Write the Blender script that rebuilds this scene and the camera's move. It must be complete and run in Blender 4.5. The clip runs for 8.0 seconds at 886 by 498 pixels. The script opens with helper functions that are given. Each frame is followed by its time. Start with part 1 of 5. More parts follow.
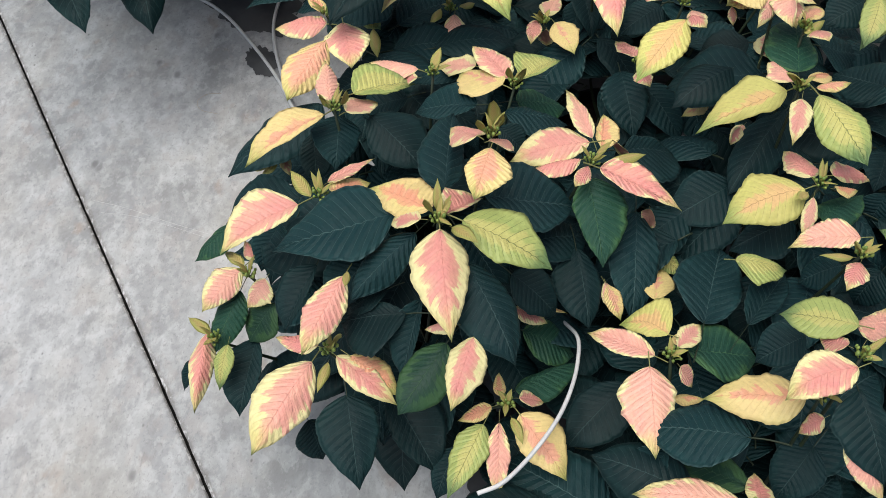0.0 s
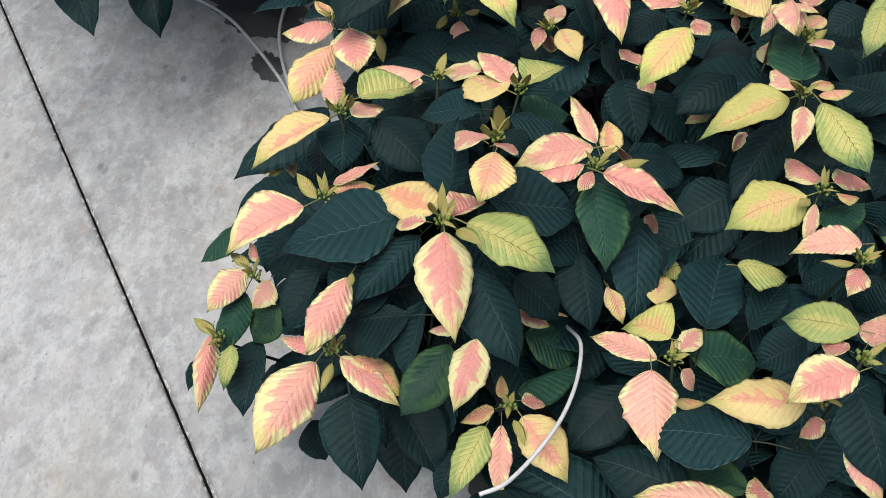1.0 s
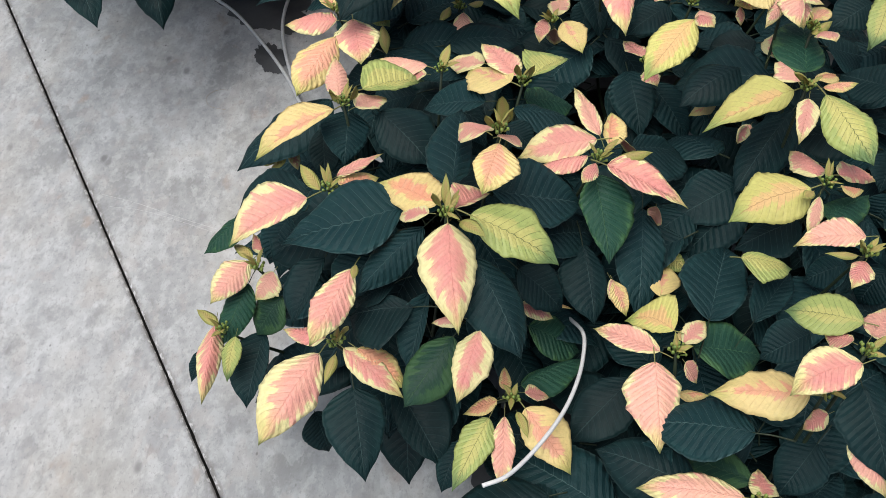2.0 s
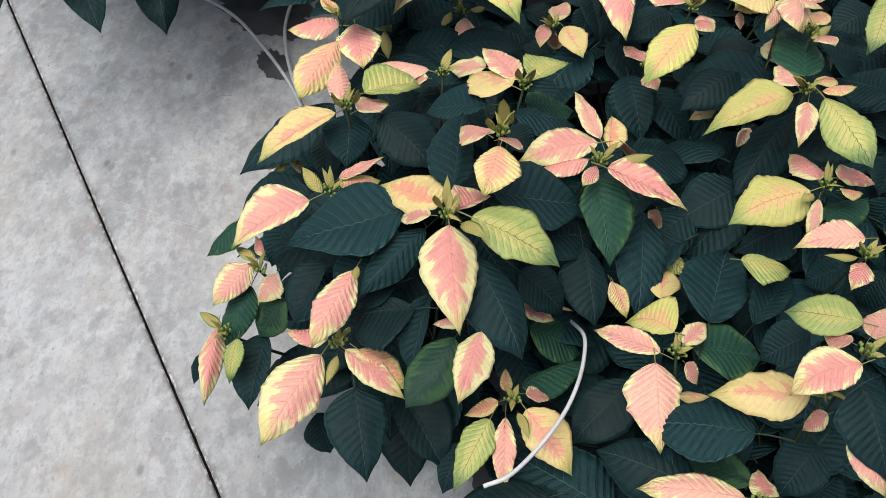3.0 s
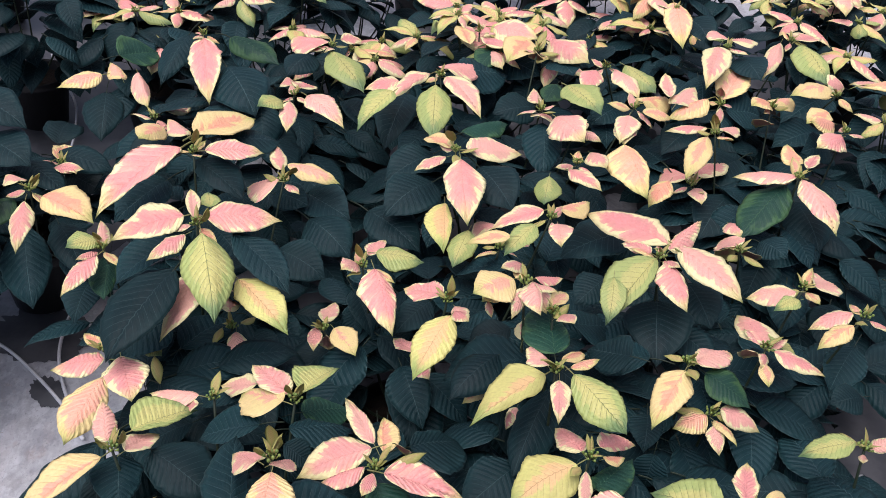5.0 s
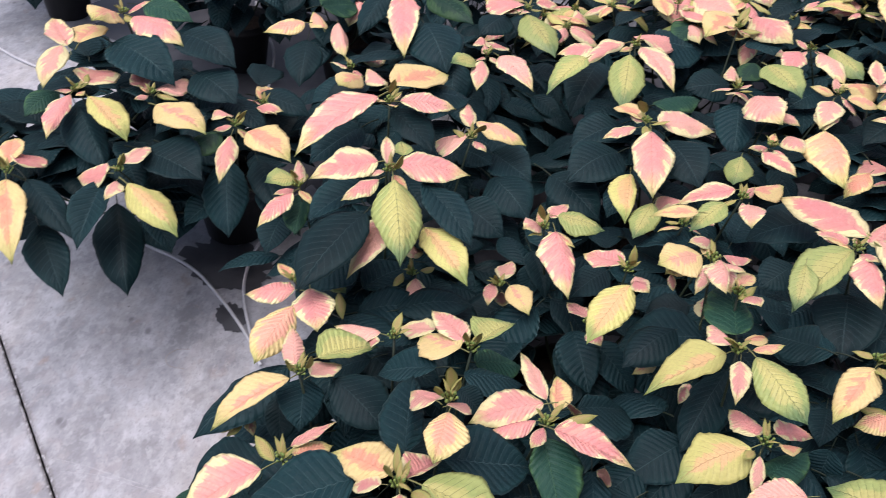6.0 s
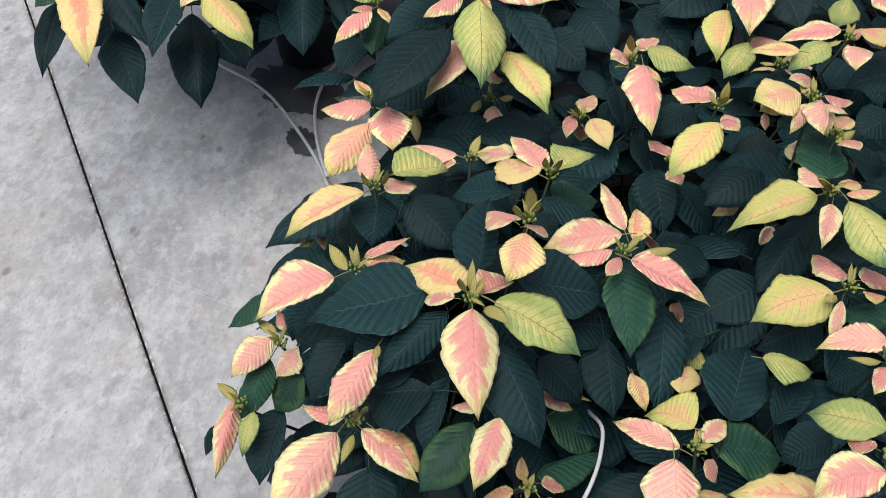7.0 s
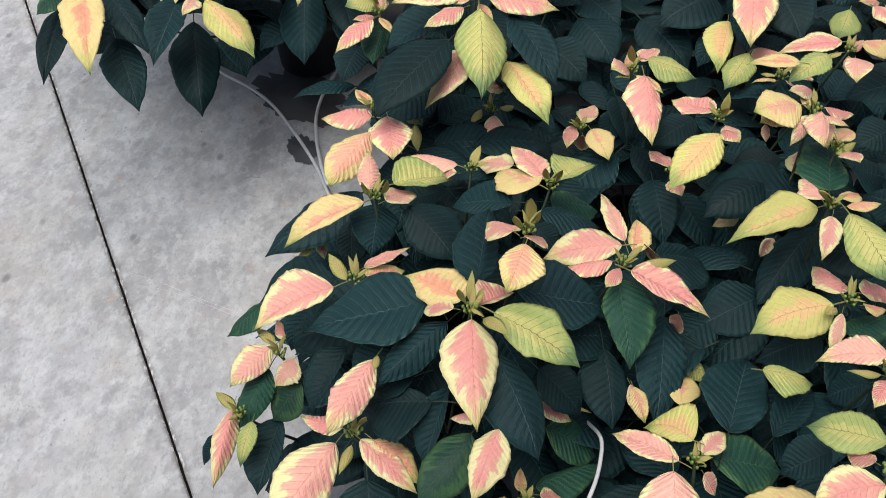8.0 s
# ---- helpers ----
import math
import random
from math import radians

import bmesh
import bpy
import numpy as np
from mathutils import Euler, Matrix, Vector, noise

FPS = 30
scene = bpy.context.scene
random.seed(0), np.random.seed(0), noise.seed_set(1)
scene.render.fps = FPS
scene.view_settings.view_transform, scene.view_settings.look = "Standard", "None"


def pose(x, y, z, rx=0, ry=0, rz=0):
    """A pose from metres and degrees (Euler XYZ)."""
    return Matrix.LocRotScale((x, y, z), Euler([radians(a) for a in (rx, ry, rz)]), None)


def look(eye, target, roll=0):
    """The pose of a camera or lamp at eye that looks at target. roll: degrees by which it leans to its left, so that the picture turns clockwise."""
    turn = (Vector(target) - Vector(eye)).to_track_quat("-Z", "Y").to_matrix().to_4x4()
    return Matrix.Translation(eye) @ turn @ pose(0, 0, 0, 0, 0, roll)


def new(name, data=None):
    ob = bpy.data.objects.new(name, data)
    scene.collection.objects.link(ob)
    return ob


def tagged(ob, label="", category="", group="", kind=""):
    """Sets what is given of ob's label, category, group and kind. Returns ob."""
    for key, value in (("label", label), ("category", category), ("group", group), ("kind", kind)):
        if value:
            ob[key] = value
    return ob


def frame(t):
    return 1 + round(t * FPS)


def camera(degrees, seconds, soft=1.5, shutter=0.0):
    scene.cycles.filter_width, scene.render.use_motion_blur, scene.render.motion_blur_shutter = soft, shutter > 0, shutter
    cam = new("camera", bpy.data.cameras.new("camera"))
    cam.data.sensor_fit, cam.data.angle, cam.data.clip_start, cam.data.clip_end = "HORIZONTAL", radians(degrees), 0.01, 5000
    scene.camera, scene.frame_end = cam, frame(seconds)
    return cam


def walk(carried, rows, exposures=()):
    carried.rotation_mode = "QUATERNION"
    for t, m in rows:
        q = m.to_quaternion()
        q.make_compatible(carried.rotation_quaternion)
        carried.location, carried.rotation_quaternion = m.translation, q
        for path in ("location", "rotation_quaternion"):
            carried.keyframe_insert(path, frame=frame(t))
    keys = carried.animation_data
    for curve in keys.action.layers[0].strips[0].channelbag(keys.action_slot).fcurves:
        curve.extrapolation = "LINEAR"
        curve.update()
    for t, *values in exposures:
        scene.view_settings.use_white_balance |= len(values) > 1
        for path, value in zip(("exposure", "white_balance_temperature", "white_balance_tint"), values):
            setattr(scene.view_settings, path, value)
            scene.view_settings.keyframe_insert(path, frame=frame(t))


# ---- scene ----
cam = camera(51.1, 8.0, 0.55, 0.15)
PATH = [
    (0, (0.042, 0.085, 1.439), (0.019, 1.323, -0.131), 3.5),
    (0.5, (0.04, 0.081, 1.438), (0.018, 1.33, -0.124), 3.8),
    (1, (0.039, 0.073, 1.441), (0.012, 1.326, -0.117), 3.9),
    (1.5, (0.038, 0.075, 1.439), (0.009, 1.317, -0.129), 3.9),
    (3, (0.039, 0.061, 1.439), (0.003, 1.317, -0.117), 3.7),
    (3.5, (0.04, 0.062, 1.44), (0.022, 1.366, -0.076), 4.0),
    (3.9, (0.058, 0.082, 1.479), (0.123, 1.523, 0.094), 4.7),
    (4, (0.064, 0.075, 1.485), (0.161, 1.565, 0.154), 4.8),
    (4.3, (0.086, 0.083, 1.508), (0.293, 1.657, 0.291), 4.9),
    (4.5, (0.096, 0.09, 1.512), (0.381, 1.691, 0.347), 5.1),
    (4.7, (0.106, 0.091, 1.519), (0.456, 1.701, 0.385), 5.0),
    (5.8, (0.067, 0.075, 1.511), (0.18, 1.689, 0.335), 4.2),
    (6, (0.05, 0.068, 1.507), (0.061, 1.664, 0.302), 4.1),
    (6.5, (0.024, 0.054, 1.491), (-0.095, 1.559, 0.18), 4.2),
    (7, (0.025, 0.057, 1.446), (-0.057, 1.439, 0.003), 5.2),
    (7.5, (0.028, 0.058, 1.445), (-0.028, 1.401, -0.035), 5.5),
    (8, (0.026, 0.061, 1.448), (-0.06, 1.454, 0.015), 5.4),
]
walk(cam, [(t, look(eye, target, roll)) for t, eye, target, roll in PATH], [(0, 0.23, 6450, 5), (3.4, 0.24, 6400, 6), (3.95, 0.32, 6350, 7), (4.3, 0.37, 6000, 12), (6.0, 0.36, 6080, 21), (6.2, 0.31, 6260, 15), (6.45, 0.26, 6300, 11), (7.0, 0.21, 6340, 8), (8, 0.21, 6380, 7)])

# ---------- light ----------
world = bpy.data.worlds.new("greenhouse_sky")
scene.world = world
world.use_nodes = True
wn = world.node_tree.nodes
sky = wn.new("ShaderNodeTexSky")
sky.sky_type = "NISHITA"
sky.sun_disc = False
sky.sun_elevation = radians(86)
sky.sun_rotation = radians(0)
sky.air_density, sky.dust_density, sky.ozone_density = 1.0, 6.0, 0.6
world.node_tree.links.new(sky.outputs[0], wn["Background"].inputs[0])
wn["Background"].inputs[1].default_value = 0.095
sun = new("sun", bpy.data.lights.new("sun", "SUN"))
sun.data.energy, sun.data.angle, sun.data.color = 2.35, radians(44), (1.0, 0.98, 0.945)
sun.matrix_world = look((-1.4, 0.5, 6), (0.0, 1.9, 2.4))


# ---------- materials ----------
class Nodes:
    """Short arithmetic on shader sockets."""

    def __init__(self, name):
        self.mat = bpy.data.materials.new(name)
        self.mat.use_nodes = True
        self.tree = self.mat.node_tree
        self.shader = self.tree.nodes["Principled BSDF"]

    def put(self, socket, value):
        if isinstance(value, (int, float, tuple)):
            if isinstance(value, tuple) and len(value) == 3 and socket.type == "RGBA":
                value = (*value, 1)
            socket.default_value = value
        else:
            self.tree.links.new(value, socket)

    def add(self, kind, **values):
        node = self.tree.nodes.new(kind)
        for key, value in values.items():
            self.put(node.inputs[key.replace("_", " ")], value)
        return node

    def m(self, op, a, b=0.0, c=0.0):
        node = self.tree.nodes.new("ShaderNodeMath")
        node.operation = op
        for i, v in enumerate((a, b, c)):
            self.put(node.inputs[i], v)
        return node.outputs[0]

    def step(self, value, lo, hi):
        node = self.tree.nodes.new("ShaderNodeMapRange")
        node.interpolation_type = "SMOOTHSTEP"
        self.put(node.inputs[0], value)
        node.inputs[1].default_value, node.inputs[2].default_value = lo, hi
        return node.outputs[0]

    def mix(self, fac, a, b, blend="MIX"):
        node = self.tree.nodes.new("ShaderNodeMix")
        node.data_type, node.blend_type = "RGBA", blend
        self.put(node.inputs[0], fac)
        self.put(node.inputs[6], a)
        self.put(node.inputs[7], b)
        return node.outputs[2]

    def noise(self, vector, scale, detail=4.0, rough=0.55):
        node = self.add("ShaderNodeTexNoise", Vector=vector, Scale=float(scale), Detail=float(detail), Roughness=float(rough))
        return node.outputs[0]

    def bump(self, height, strength, distance=0.002):
        node = self.add("ShaderNodeBump", Height=height, Strength=strength, Distance=distance)
        self.tree.links.new(node.outputs[0], self.shader.inputs["Normal"])

    def finish(self, colour, rough, spec=0.5):
        self.put(self.shader.inputs["Base Color"], colour)
        self.put(self.shader.inputs["Roughness"], rough)
        self.shader.inputs["Specular IOR Level"].default_value = spec
        return self.mat


def leaf_material(name, inner, rim, tip, vein, reach, ragged, vein_amount, rough, spread=0.15, spec=0.4, relief=0.5, margin=0.0, blush=0.0, mottle=0.3):
    """A leaf whose inner colour ends raggedly along the side veins before the rim colour begins."""
    n = Nodes(name)
    uv = n.add("ShaderNodeUVMap").outputs[0]
    sep = n.add("ShaderNodeSeparateXYZ", Vector=uv)
    u, v = sep.outputs[0], sep.outputs[1]
    side = n.m("MULTIPLY_ADD", v, 2.0, -1.0)
    av = n.m("ABSOLUTE", side)
    rnd = n.add("ShaderNodeObjectInfo").outputs["Random"]
    off = n.m("MULTIPLY", rnd, 37.0)
    phase = n.m("MULTIPLY", n.m("SUBTRACT", u, n.m("MULTIPLY", av, 0.19)), 12.0)
    # streaks run along the side veins
    along = n.add("ShaderNodeCombineXYZ", X=n.m("MULTIPLY", phase, 1.15), Y=n.m("MULTIPLY", side, 1.1), Z=off).outputs[0]
    streak = n.noise(along, 1.0, 4.0, 0.65)
    broad = n.noise(n.add("ShaderNodeCombineXYZ", X=n.m("MULTIPLY", u, 2.6), Y=n.m("MULTIPLY", side, 1.3), Z=off).outputs[0], 1.0, 2.0)
    bow = n.m("MULTIPLY", n.m("POWER", n.m("ABSOLUTE", n.m("SUBTRACT", u, 0.42)), 2.0), 1.9)
    edge = n.m("ADD", n.m("ADD", av, bow), n.m("MULTIPLY", n.m("SUBTRACT", streak, 0.5), ragged))
    edge = n.m("ADD", edge, n.m("MULTIPLY", n.m("SUBTRACT", broad, 0.5), ragged * 0.8))
    edge = n.m("SUBTRACT", edge, n.m("MULTIPLY", n.m("SUBTRACT", rnd, 0.5), spread * 2))
    cell = n.add("ShaderNodeCombineXYZ", X=n.m("FLOOR", n.m("ADD", phase, 0.5)), Y=n.m("SIGN", side), Z=off).outputs[0]
    finger = n.add("ShaderNodeTexWhiteNoise", Vector=cell).outputs[0]
    edge = n.m("ADD", edge, n.m("MULTIPLY", n.m("SUBTRACT", finger, 0.5), ragged * 0.45))
    outer = n.step(edge, reach - 0.09, reach + 0.06)
    wash = n.step(edge, reach - 0.55, reach + 0.1)
    inner = n.mix(n.m("MULTIPLY", wash, 0.45), inner, n.mix(0.5, inner, rim))
    if blush:
        inner = n.mix(n.m("MULTIPLY", n.step(n.add("ShaderNodeTexWhiteNoise", Vector=n.add("ShaderNodeCombineXYZ", X=off).outputs[0]).outputs[0], 0.2, 0.9), blush), inner, (0.76, 0.43, 0.32))
        inner = n.mix(n.m("MULTIPLY", n.step(streak, 0.45, 0.75), 0.5), inner, n.mix(0.35, inner, (0.82, 0.60, 0.46)))
    colour = n.mix(outer, inner, rim)
    colour = n.mix(n.m("MULTIPLY", n.step(n.m("ADD", u, n.m("MULTIPLY", broad, 0.25)), 0.78, 1.08), 0.85), colour, tip)
    if blush:
        colour = n.mix(n.m("MULTIPLY", n.step(u, 0.90, 0.99), 0.8), colour, (0.20, 0.26, 0.08))
    # veins
    tri = n.m("ABSOLUTE", n.m("SUBTRACT", n.m("FRACT", phase), 0.5))
    line = n.m("SUBTRACT", 1.0, n.step(tri, 0.004, 0.042))
    rib = n.m("SUBTRACT", 1.0, n.step(n.m("MULTIPLY", av, n.m("SUBTRACT", 1.15, u)), 0.004, 0.013))
    fade = n.m("SUBTRACT", 1.0, n.step(av, 0.55, 1.0))
    veins = n.m("MAXIMUM", n.m("MULTIPLY", line, fade), rib)
    colour = n.mix(n.m("MULTIPLY", veins, vein_amount), colour, vein)
    colour = n.mix(n.m("MULTIPLY", n.step(av, 0.93, 0.99), margin), colour, vein)
    fine = n.noise(n.add("ShaderNodeCombineXYZ", X=n.m("MULTIPLY", u, 26.0), Y=n.m("MULTIPLY", side, 9.0), Z=off).outputs[0], 1.0, 3.0)
    shade = n.m("MULTIPLY_ADD", fine, 0.36, 0.82)
    shade = n.m("MULTIPLY", shade, n.m("MULTIPLY_ADD", rnd, mottle, 1.01 - mottle / 2))
    value = n.add("ShaderNodeHueSaturation", Color=colour, Value=shade, Hue=n.m("MULTIPLY_ADD", broad, 0.03, 0.485))
    wrinkle = n.noise(n.add("ShaderNodeCombineXYZ", X=n.m("MULTIPLY", phase, 2.6), Y=n.m("MULTIPLY", side, 5.0), Z=off).outputs[0], 1.0, 3.0)
    fine = n.m("MULTIPLY_ADD", wrinkle, 0.6, n.m("MULTIPLY", fine, 0.4))
    ridge = n.m("SUBTRACT", n.m("MULTIPLY", tri, -1.2), n.m("MULTIPLY", veins, 0.3))
    n.bump(n.m("MULTIPLY", n.m("ADD", n.m("MULTIPLY", ridge, -1.0), n.m("MULTIPLY", fine, 1.1)), n.m("MULTIPLY_ADD", rnd, 1.0, 0.4)), relief, 0.003)
    return n.finish(value.outputs[0], n.m("MULTIPLY_ADD", fine, 0.2, rough - 0.1), spec)


PINK, CREAM = (0.690, 0.278, 0.243), (0.765, 0.685, 0.355)
LEAF = {
    "p": leaf_material("bract_pink", PINK, CREAM, (0.651, 0.5394, 0.2232), (0.558, 0.1581, 0.1209), 0.80, 0.95, 0.20, 0.5, 0.22, 0.35, 0.75, blush=0.7),
    "c": leaf_material("bract_cream", (0.744, 0.3348, 0.2046), (0.744, 0.5766, 0.2511), (0.5115, 0.4836, 0.1488), (0.4836, 0.2139, 0.093), 0.48, 0.8, 0.28, 0.5, 0.25, 0.35, 0.75, blush=0.4),
    "m": leaf_material("bract_yellow", (0.66, 0.42, 0.195), (0.56, 0.52, 0.17), (0.22, 0.30, 0.08), (0.30, 0.19, 0.07), 0.42, 0.6, 0.6, 0.5, 0.2, 0.35, 0.6),
    "y": leaf_material("bract_lime", (0.47, 0.44, 0.15), (0.33, 0.38, 0.12), (0.09, 0.17, 0.07), (0.07, 0.11, 0.035), 0.5, 0.5, 0.85, 0.48, 0.15, 0.4, 0.7),
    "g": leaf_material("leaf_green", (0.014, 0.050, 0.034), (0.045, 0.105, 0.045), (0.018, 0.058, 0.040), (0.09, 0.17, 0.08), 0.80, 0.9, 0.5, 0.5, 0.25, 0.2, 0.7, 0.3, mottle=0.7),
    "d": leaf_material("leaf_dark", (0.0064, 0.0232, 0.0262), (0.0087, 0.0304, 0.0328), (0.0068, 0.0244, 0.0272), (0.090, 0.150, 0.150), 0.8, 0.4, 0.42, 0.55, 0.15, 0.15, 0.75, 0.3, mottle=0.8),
    "t": leaf_material("bract_tan", (0.40, 0.31, 0.11), (0.36, 0.35, 0.10), (0.30, 0.29, 0.08), (0.34, 0.20, 0.08), 0.55, 0.3, 0.2, 0.5),
}


def plain(name, colour, dark, scale, rough, bump=0.2, distance=0.001, spec=0.4, metal=0.0):
    n = Nodes(name)
    pos = n.add("ShaderNodeTexCoord").outputs["Object"]
    a, b = n.noise(pos, scale, 5.0), n.noise(pos, scale * 9, 3.0)
    col = n.mix(n.step(n.m("MULTIPLY_ADD", b, 0.35, n.m("MULTIPLY", a, 0.65)), 0.3, 0.7), dark, colour)
    n.bump(b, bump, distance)
    return n.finish(col, n.m("MULTIPLY_ADD", b, 0.2, rough - 0.1), spec)


STALK = plain("leaf_stalk", (0.30, 0.26, 0.10), (0.16, 0.20, 0.07), 40, 0.5)
BUD = plain("flower_bud", (0.26, 0.31, 0.07), (0.12, 0.20, 0.05), 160, 0.45)
DARK_STALK = plain("leaf_stalk_dark", (0.028, 0.040, 0.020), (0.016, 0.026, 0.016), 40, 0.5)
STEM = plain("stem_bark", (0.026, 0.042, 0.020), (0.016, 0.024, 0.013), 60, 0.6)
POT = plain("pot_plastic", (0.018, 0.018, 0.020), (0.010, 0.010, 0.011), 30, 0.42)
SOIL = plain("potting_soil", (0.045, 0.028, 0.018), (0.012, 0.008, 0.006), 70, 0.95, 0.9, 0.006)
TUBE = plain("tube_plastic", (0.66, 0.66, 0.66), (0.50, 0.50, 0.52), 25, 0.35)
TAG = plain("tag_plastic", (0.55, 0.06, 0.05), (0.40, 0.035, 0.03), 30, 0.4)
SEALANT = plain("joint_sealant", (0.010, 0.009, 0.008), (0.004, 0.0038, 0.0038), 45, 0.7, 0.6, 0.002)


def concrete():
    n = Nodes("trowelled_concrete")
    raw = n.add("ShaderNodeTexCoord").outputs["Object"]
    # the trowel's sweep draws the clouding out along y
    pos = n.add("ShaderNodeVectorMath", Vector=raw)
    pos.operation = "MULTIPLY"
    pos.inputs[1].default_value = (1.0, 0.62, 1.0)
    pos = pos.outputs[0]
    cloud = n.noise(pos, 3.6, 6.0, 0.62)
    blot = n.noise(pos, 11.0, 5.0, 0.65)
    grain = n.noise(pos, 160.0, 3.0, 0.7)
    col = n.mix(n.step(cloud, 0.36, 0.64), (0.319, 0.325, 0.340), (0.421, 0.427, 0.444))
    col = n.mix(n.m("MULTIPLY", n.step(blot, 0.45, 0.66), 0.75), col, (0.504, 0.514, 0.537))
    col = n.mix(n.m("MULTIPLY", n.step(n.noise(pos, 8.0, 5.0, 0.65), 0.50, 0.66), 0.60), col, (0.217, 0.223, 0.230))
    col = n.mix(n.m("MULTIPLY", n.step(n.noise(pos, 19.0, 5.0, 0.68), 0.50, 0.64), 0.62), col, (0.245, 0.246, 0.255))
    rust = n.step(n.noise(pos, 15.0, 3.0, 0.5), 0.62, 0.74)
    col = n.mix(n.m("MULTIPLY", rust, 0.55), col, (0.333, 0.251, 0.203))
    for size, share, tone in ((13.0, 0.5, (0.287, 0.292, 0.310)), (31.0, 0.28, (0.555, 0.565, 0.588)), (37.0, 0.26, (0.250, 0.250, 0.263)), (21.0, 0.3, (0.389, 0.356, 0.351))):
        patch = n.step(n.noise(pos, size, 3.0, 0.55), 0.55, 0.60)
        col = n.mix(n.m("MULTIPLY", patch, share), col, tone)
    col = n.mix(n.m("MULTIPLY", n.step(n.noise(pos, 4.5, 4.0, 0.6), 0.45, 0.66), 0.35), col, (0.420, 0.392, 0.352))
    # grey pock marks and chips
    vor = n.add("ShaderNodeTexVoronoi", Vector=pos, Scale=24.0, Randomness=1.0)
    keep = n.step(n.noise(pos, 9.0, 2.0), 0.5, 0.62)
    spot = n.m("MULTIPLY", n.m("SUBTRACT", 1.0, n.step(vor.outputs["Distance"], 0.08, 0.26)), keep)
    col = n.mix(n.m("MULTIPLY", spot, 0.72), col, (0.139, 0.139, 0.146))
    vor2 = n.add("ShaderNodeTexVoronoi", Vector=pos, Scale=42.0, Randomness=1.0)
    fleck = n.m("MULTIPLY", n.m("SUBTRACT", 1.0, n.step(vor2.outputs["Distance"], 0.03, 0.13)), n.step(n.noise(pos, 6.0, 2.0), 0.5, 0.65))
    col = n.mix(n.m("MULTIPLY", fleck, 0.9), col, (0.093, 0.088, 0.087))
    mid = n.noise(pos, 55.0, 5.0, 0.7)
    col = n.mix(n.m("MULTIPLY", n.step(mid, 0.50, 0.68), 0.24), col, (0.647, 0.648, 0.658))
    col = n.mix(n.m("MULTIPLY", n.step(mid, 0.46, 0.34), 0.26), col, (0.222, 0.223, 0.230))
    col = n.mix(n.m("MULTIPLY", n.step(grain, 0.53, 0.70), 0.55), col, (0.231, 0.232, 0.239))
    # dirt swept along the joint
    sep = n.add("ShaderNodeSeparateXYZ", Vector=raw)
    away = n.m("ABSOLUTE", n.m("ADD", n.m("MULTIPLY", n.m("SUBTRACT", sep.outputs[0], -0.525), 0.833), n.m("MULTIPLY", n.m("SUBTRACT", sep.outputs[1], 0.983), 0.553)))
    dirt = n.m("SUBTRACT", 1.0, n.step(n.m("ADD", away, n.m("MULTIPLY", n.m("SUBTRACT", n.noise(pos, 55.0, 5.0, 0.75), 0.5), 0.026)), 0.002, 0.014))
    col = n.mix(n.m("MULTIPLY", dirt, 0.6), col, (0.139, 0.126, 0.118))
    chips = n.m("MULTIPLY", n.m("SUBTRACT", 1.0, n.step(away, 0.005, 0.008)), n.step(n.noise(pos, 90.0, 3.0, 0.6), 0.52, 0.60))
    col = n.mix(n.m("MULTIPLY", chips, 0.8), col, (0.611, 0.612, 0.620))
    n.bump(n.m("ADD", n.m("MULTIPLY", blot, 0.6), n.m("MULTIPLY", grain, 0.4)), 0.3, 0.002)
    return n.finish(col, n.m("MULTIPLY_ADD", cloud, 0.3, 0.45), 0.35)


CONCRETE = concrete()


# dark concrete: damp by the tubes, and shade painted in between the plants
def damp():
    n = Nodes("damp_shaded_concrete")
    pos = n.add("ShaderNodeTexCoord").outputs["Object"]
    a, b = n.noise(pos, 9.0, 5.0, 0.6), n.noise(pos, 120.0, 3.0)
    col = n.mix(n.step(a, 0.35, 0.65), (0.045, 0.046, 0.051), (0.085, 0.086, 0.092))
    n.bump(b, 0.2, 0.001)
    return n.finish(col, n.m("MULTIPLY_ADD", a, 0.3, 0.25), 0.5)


DAMP_SHADE = damp()


# ---------- helpers for things ----------
def part(name, mesh, parent, label="", matrix=None):
    ob = new(name, mesh)
    ob.parent = parent
    if matrix is not None:
        ob.matrix_basis = matrix
    return tagged(ob, label)


def mesh_of(name, bm, *mats, smooth=True):
    me = bpy.data.meshes.new(name)
    bm.normal_update()
    bm.to_mesh(me)
    bm.free()
    for mat in mats:
        me.materials.append(mat)
    me.polygons.foreach_set("use_smooth", [smooth] * len(me.polygons))
    return me


def spline(points, steps):
    """A smooth line through the points."""
    pts = [Vector(p) for p in points]
    pts = [2 * pts[0] - pts[1], *pts, 2 * pts[-1] - pts[-2]]
    out = []
    for i in range(1, len(pts) - 2):
        a, b, c, d = pts[i - 1:i + 3]
        for k in range(steps):
            t = k / steps
            out.append(0.5 * (2 * b + (c - a) * t + (2 * a - 5 * b + 4 * c - d) * t * t + (3 * b - a - 3 * c + d) * t ** 3))
    return out + [pts[-2]]


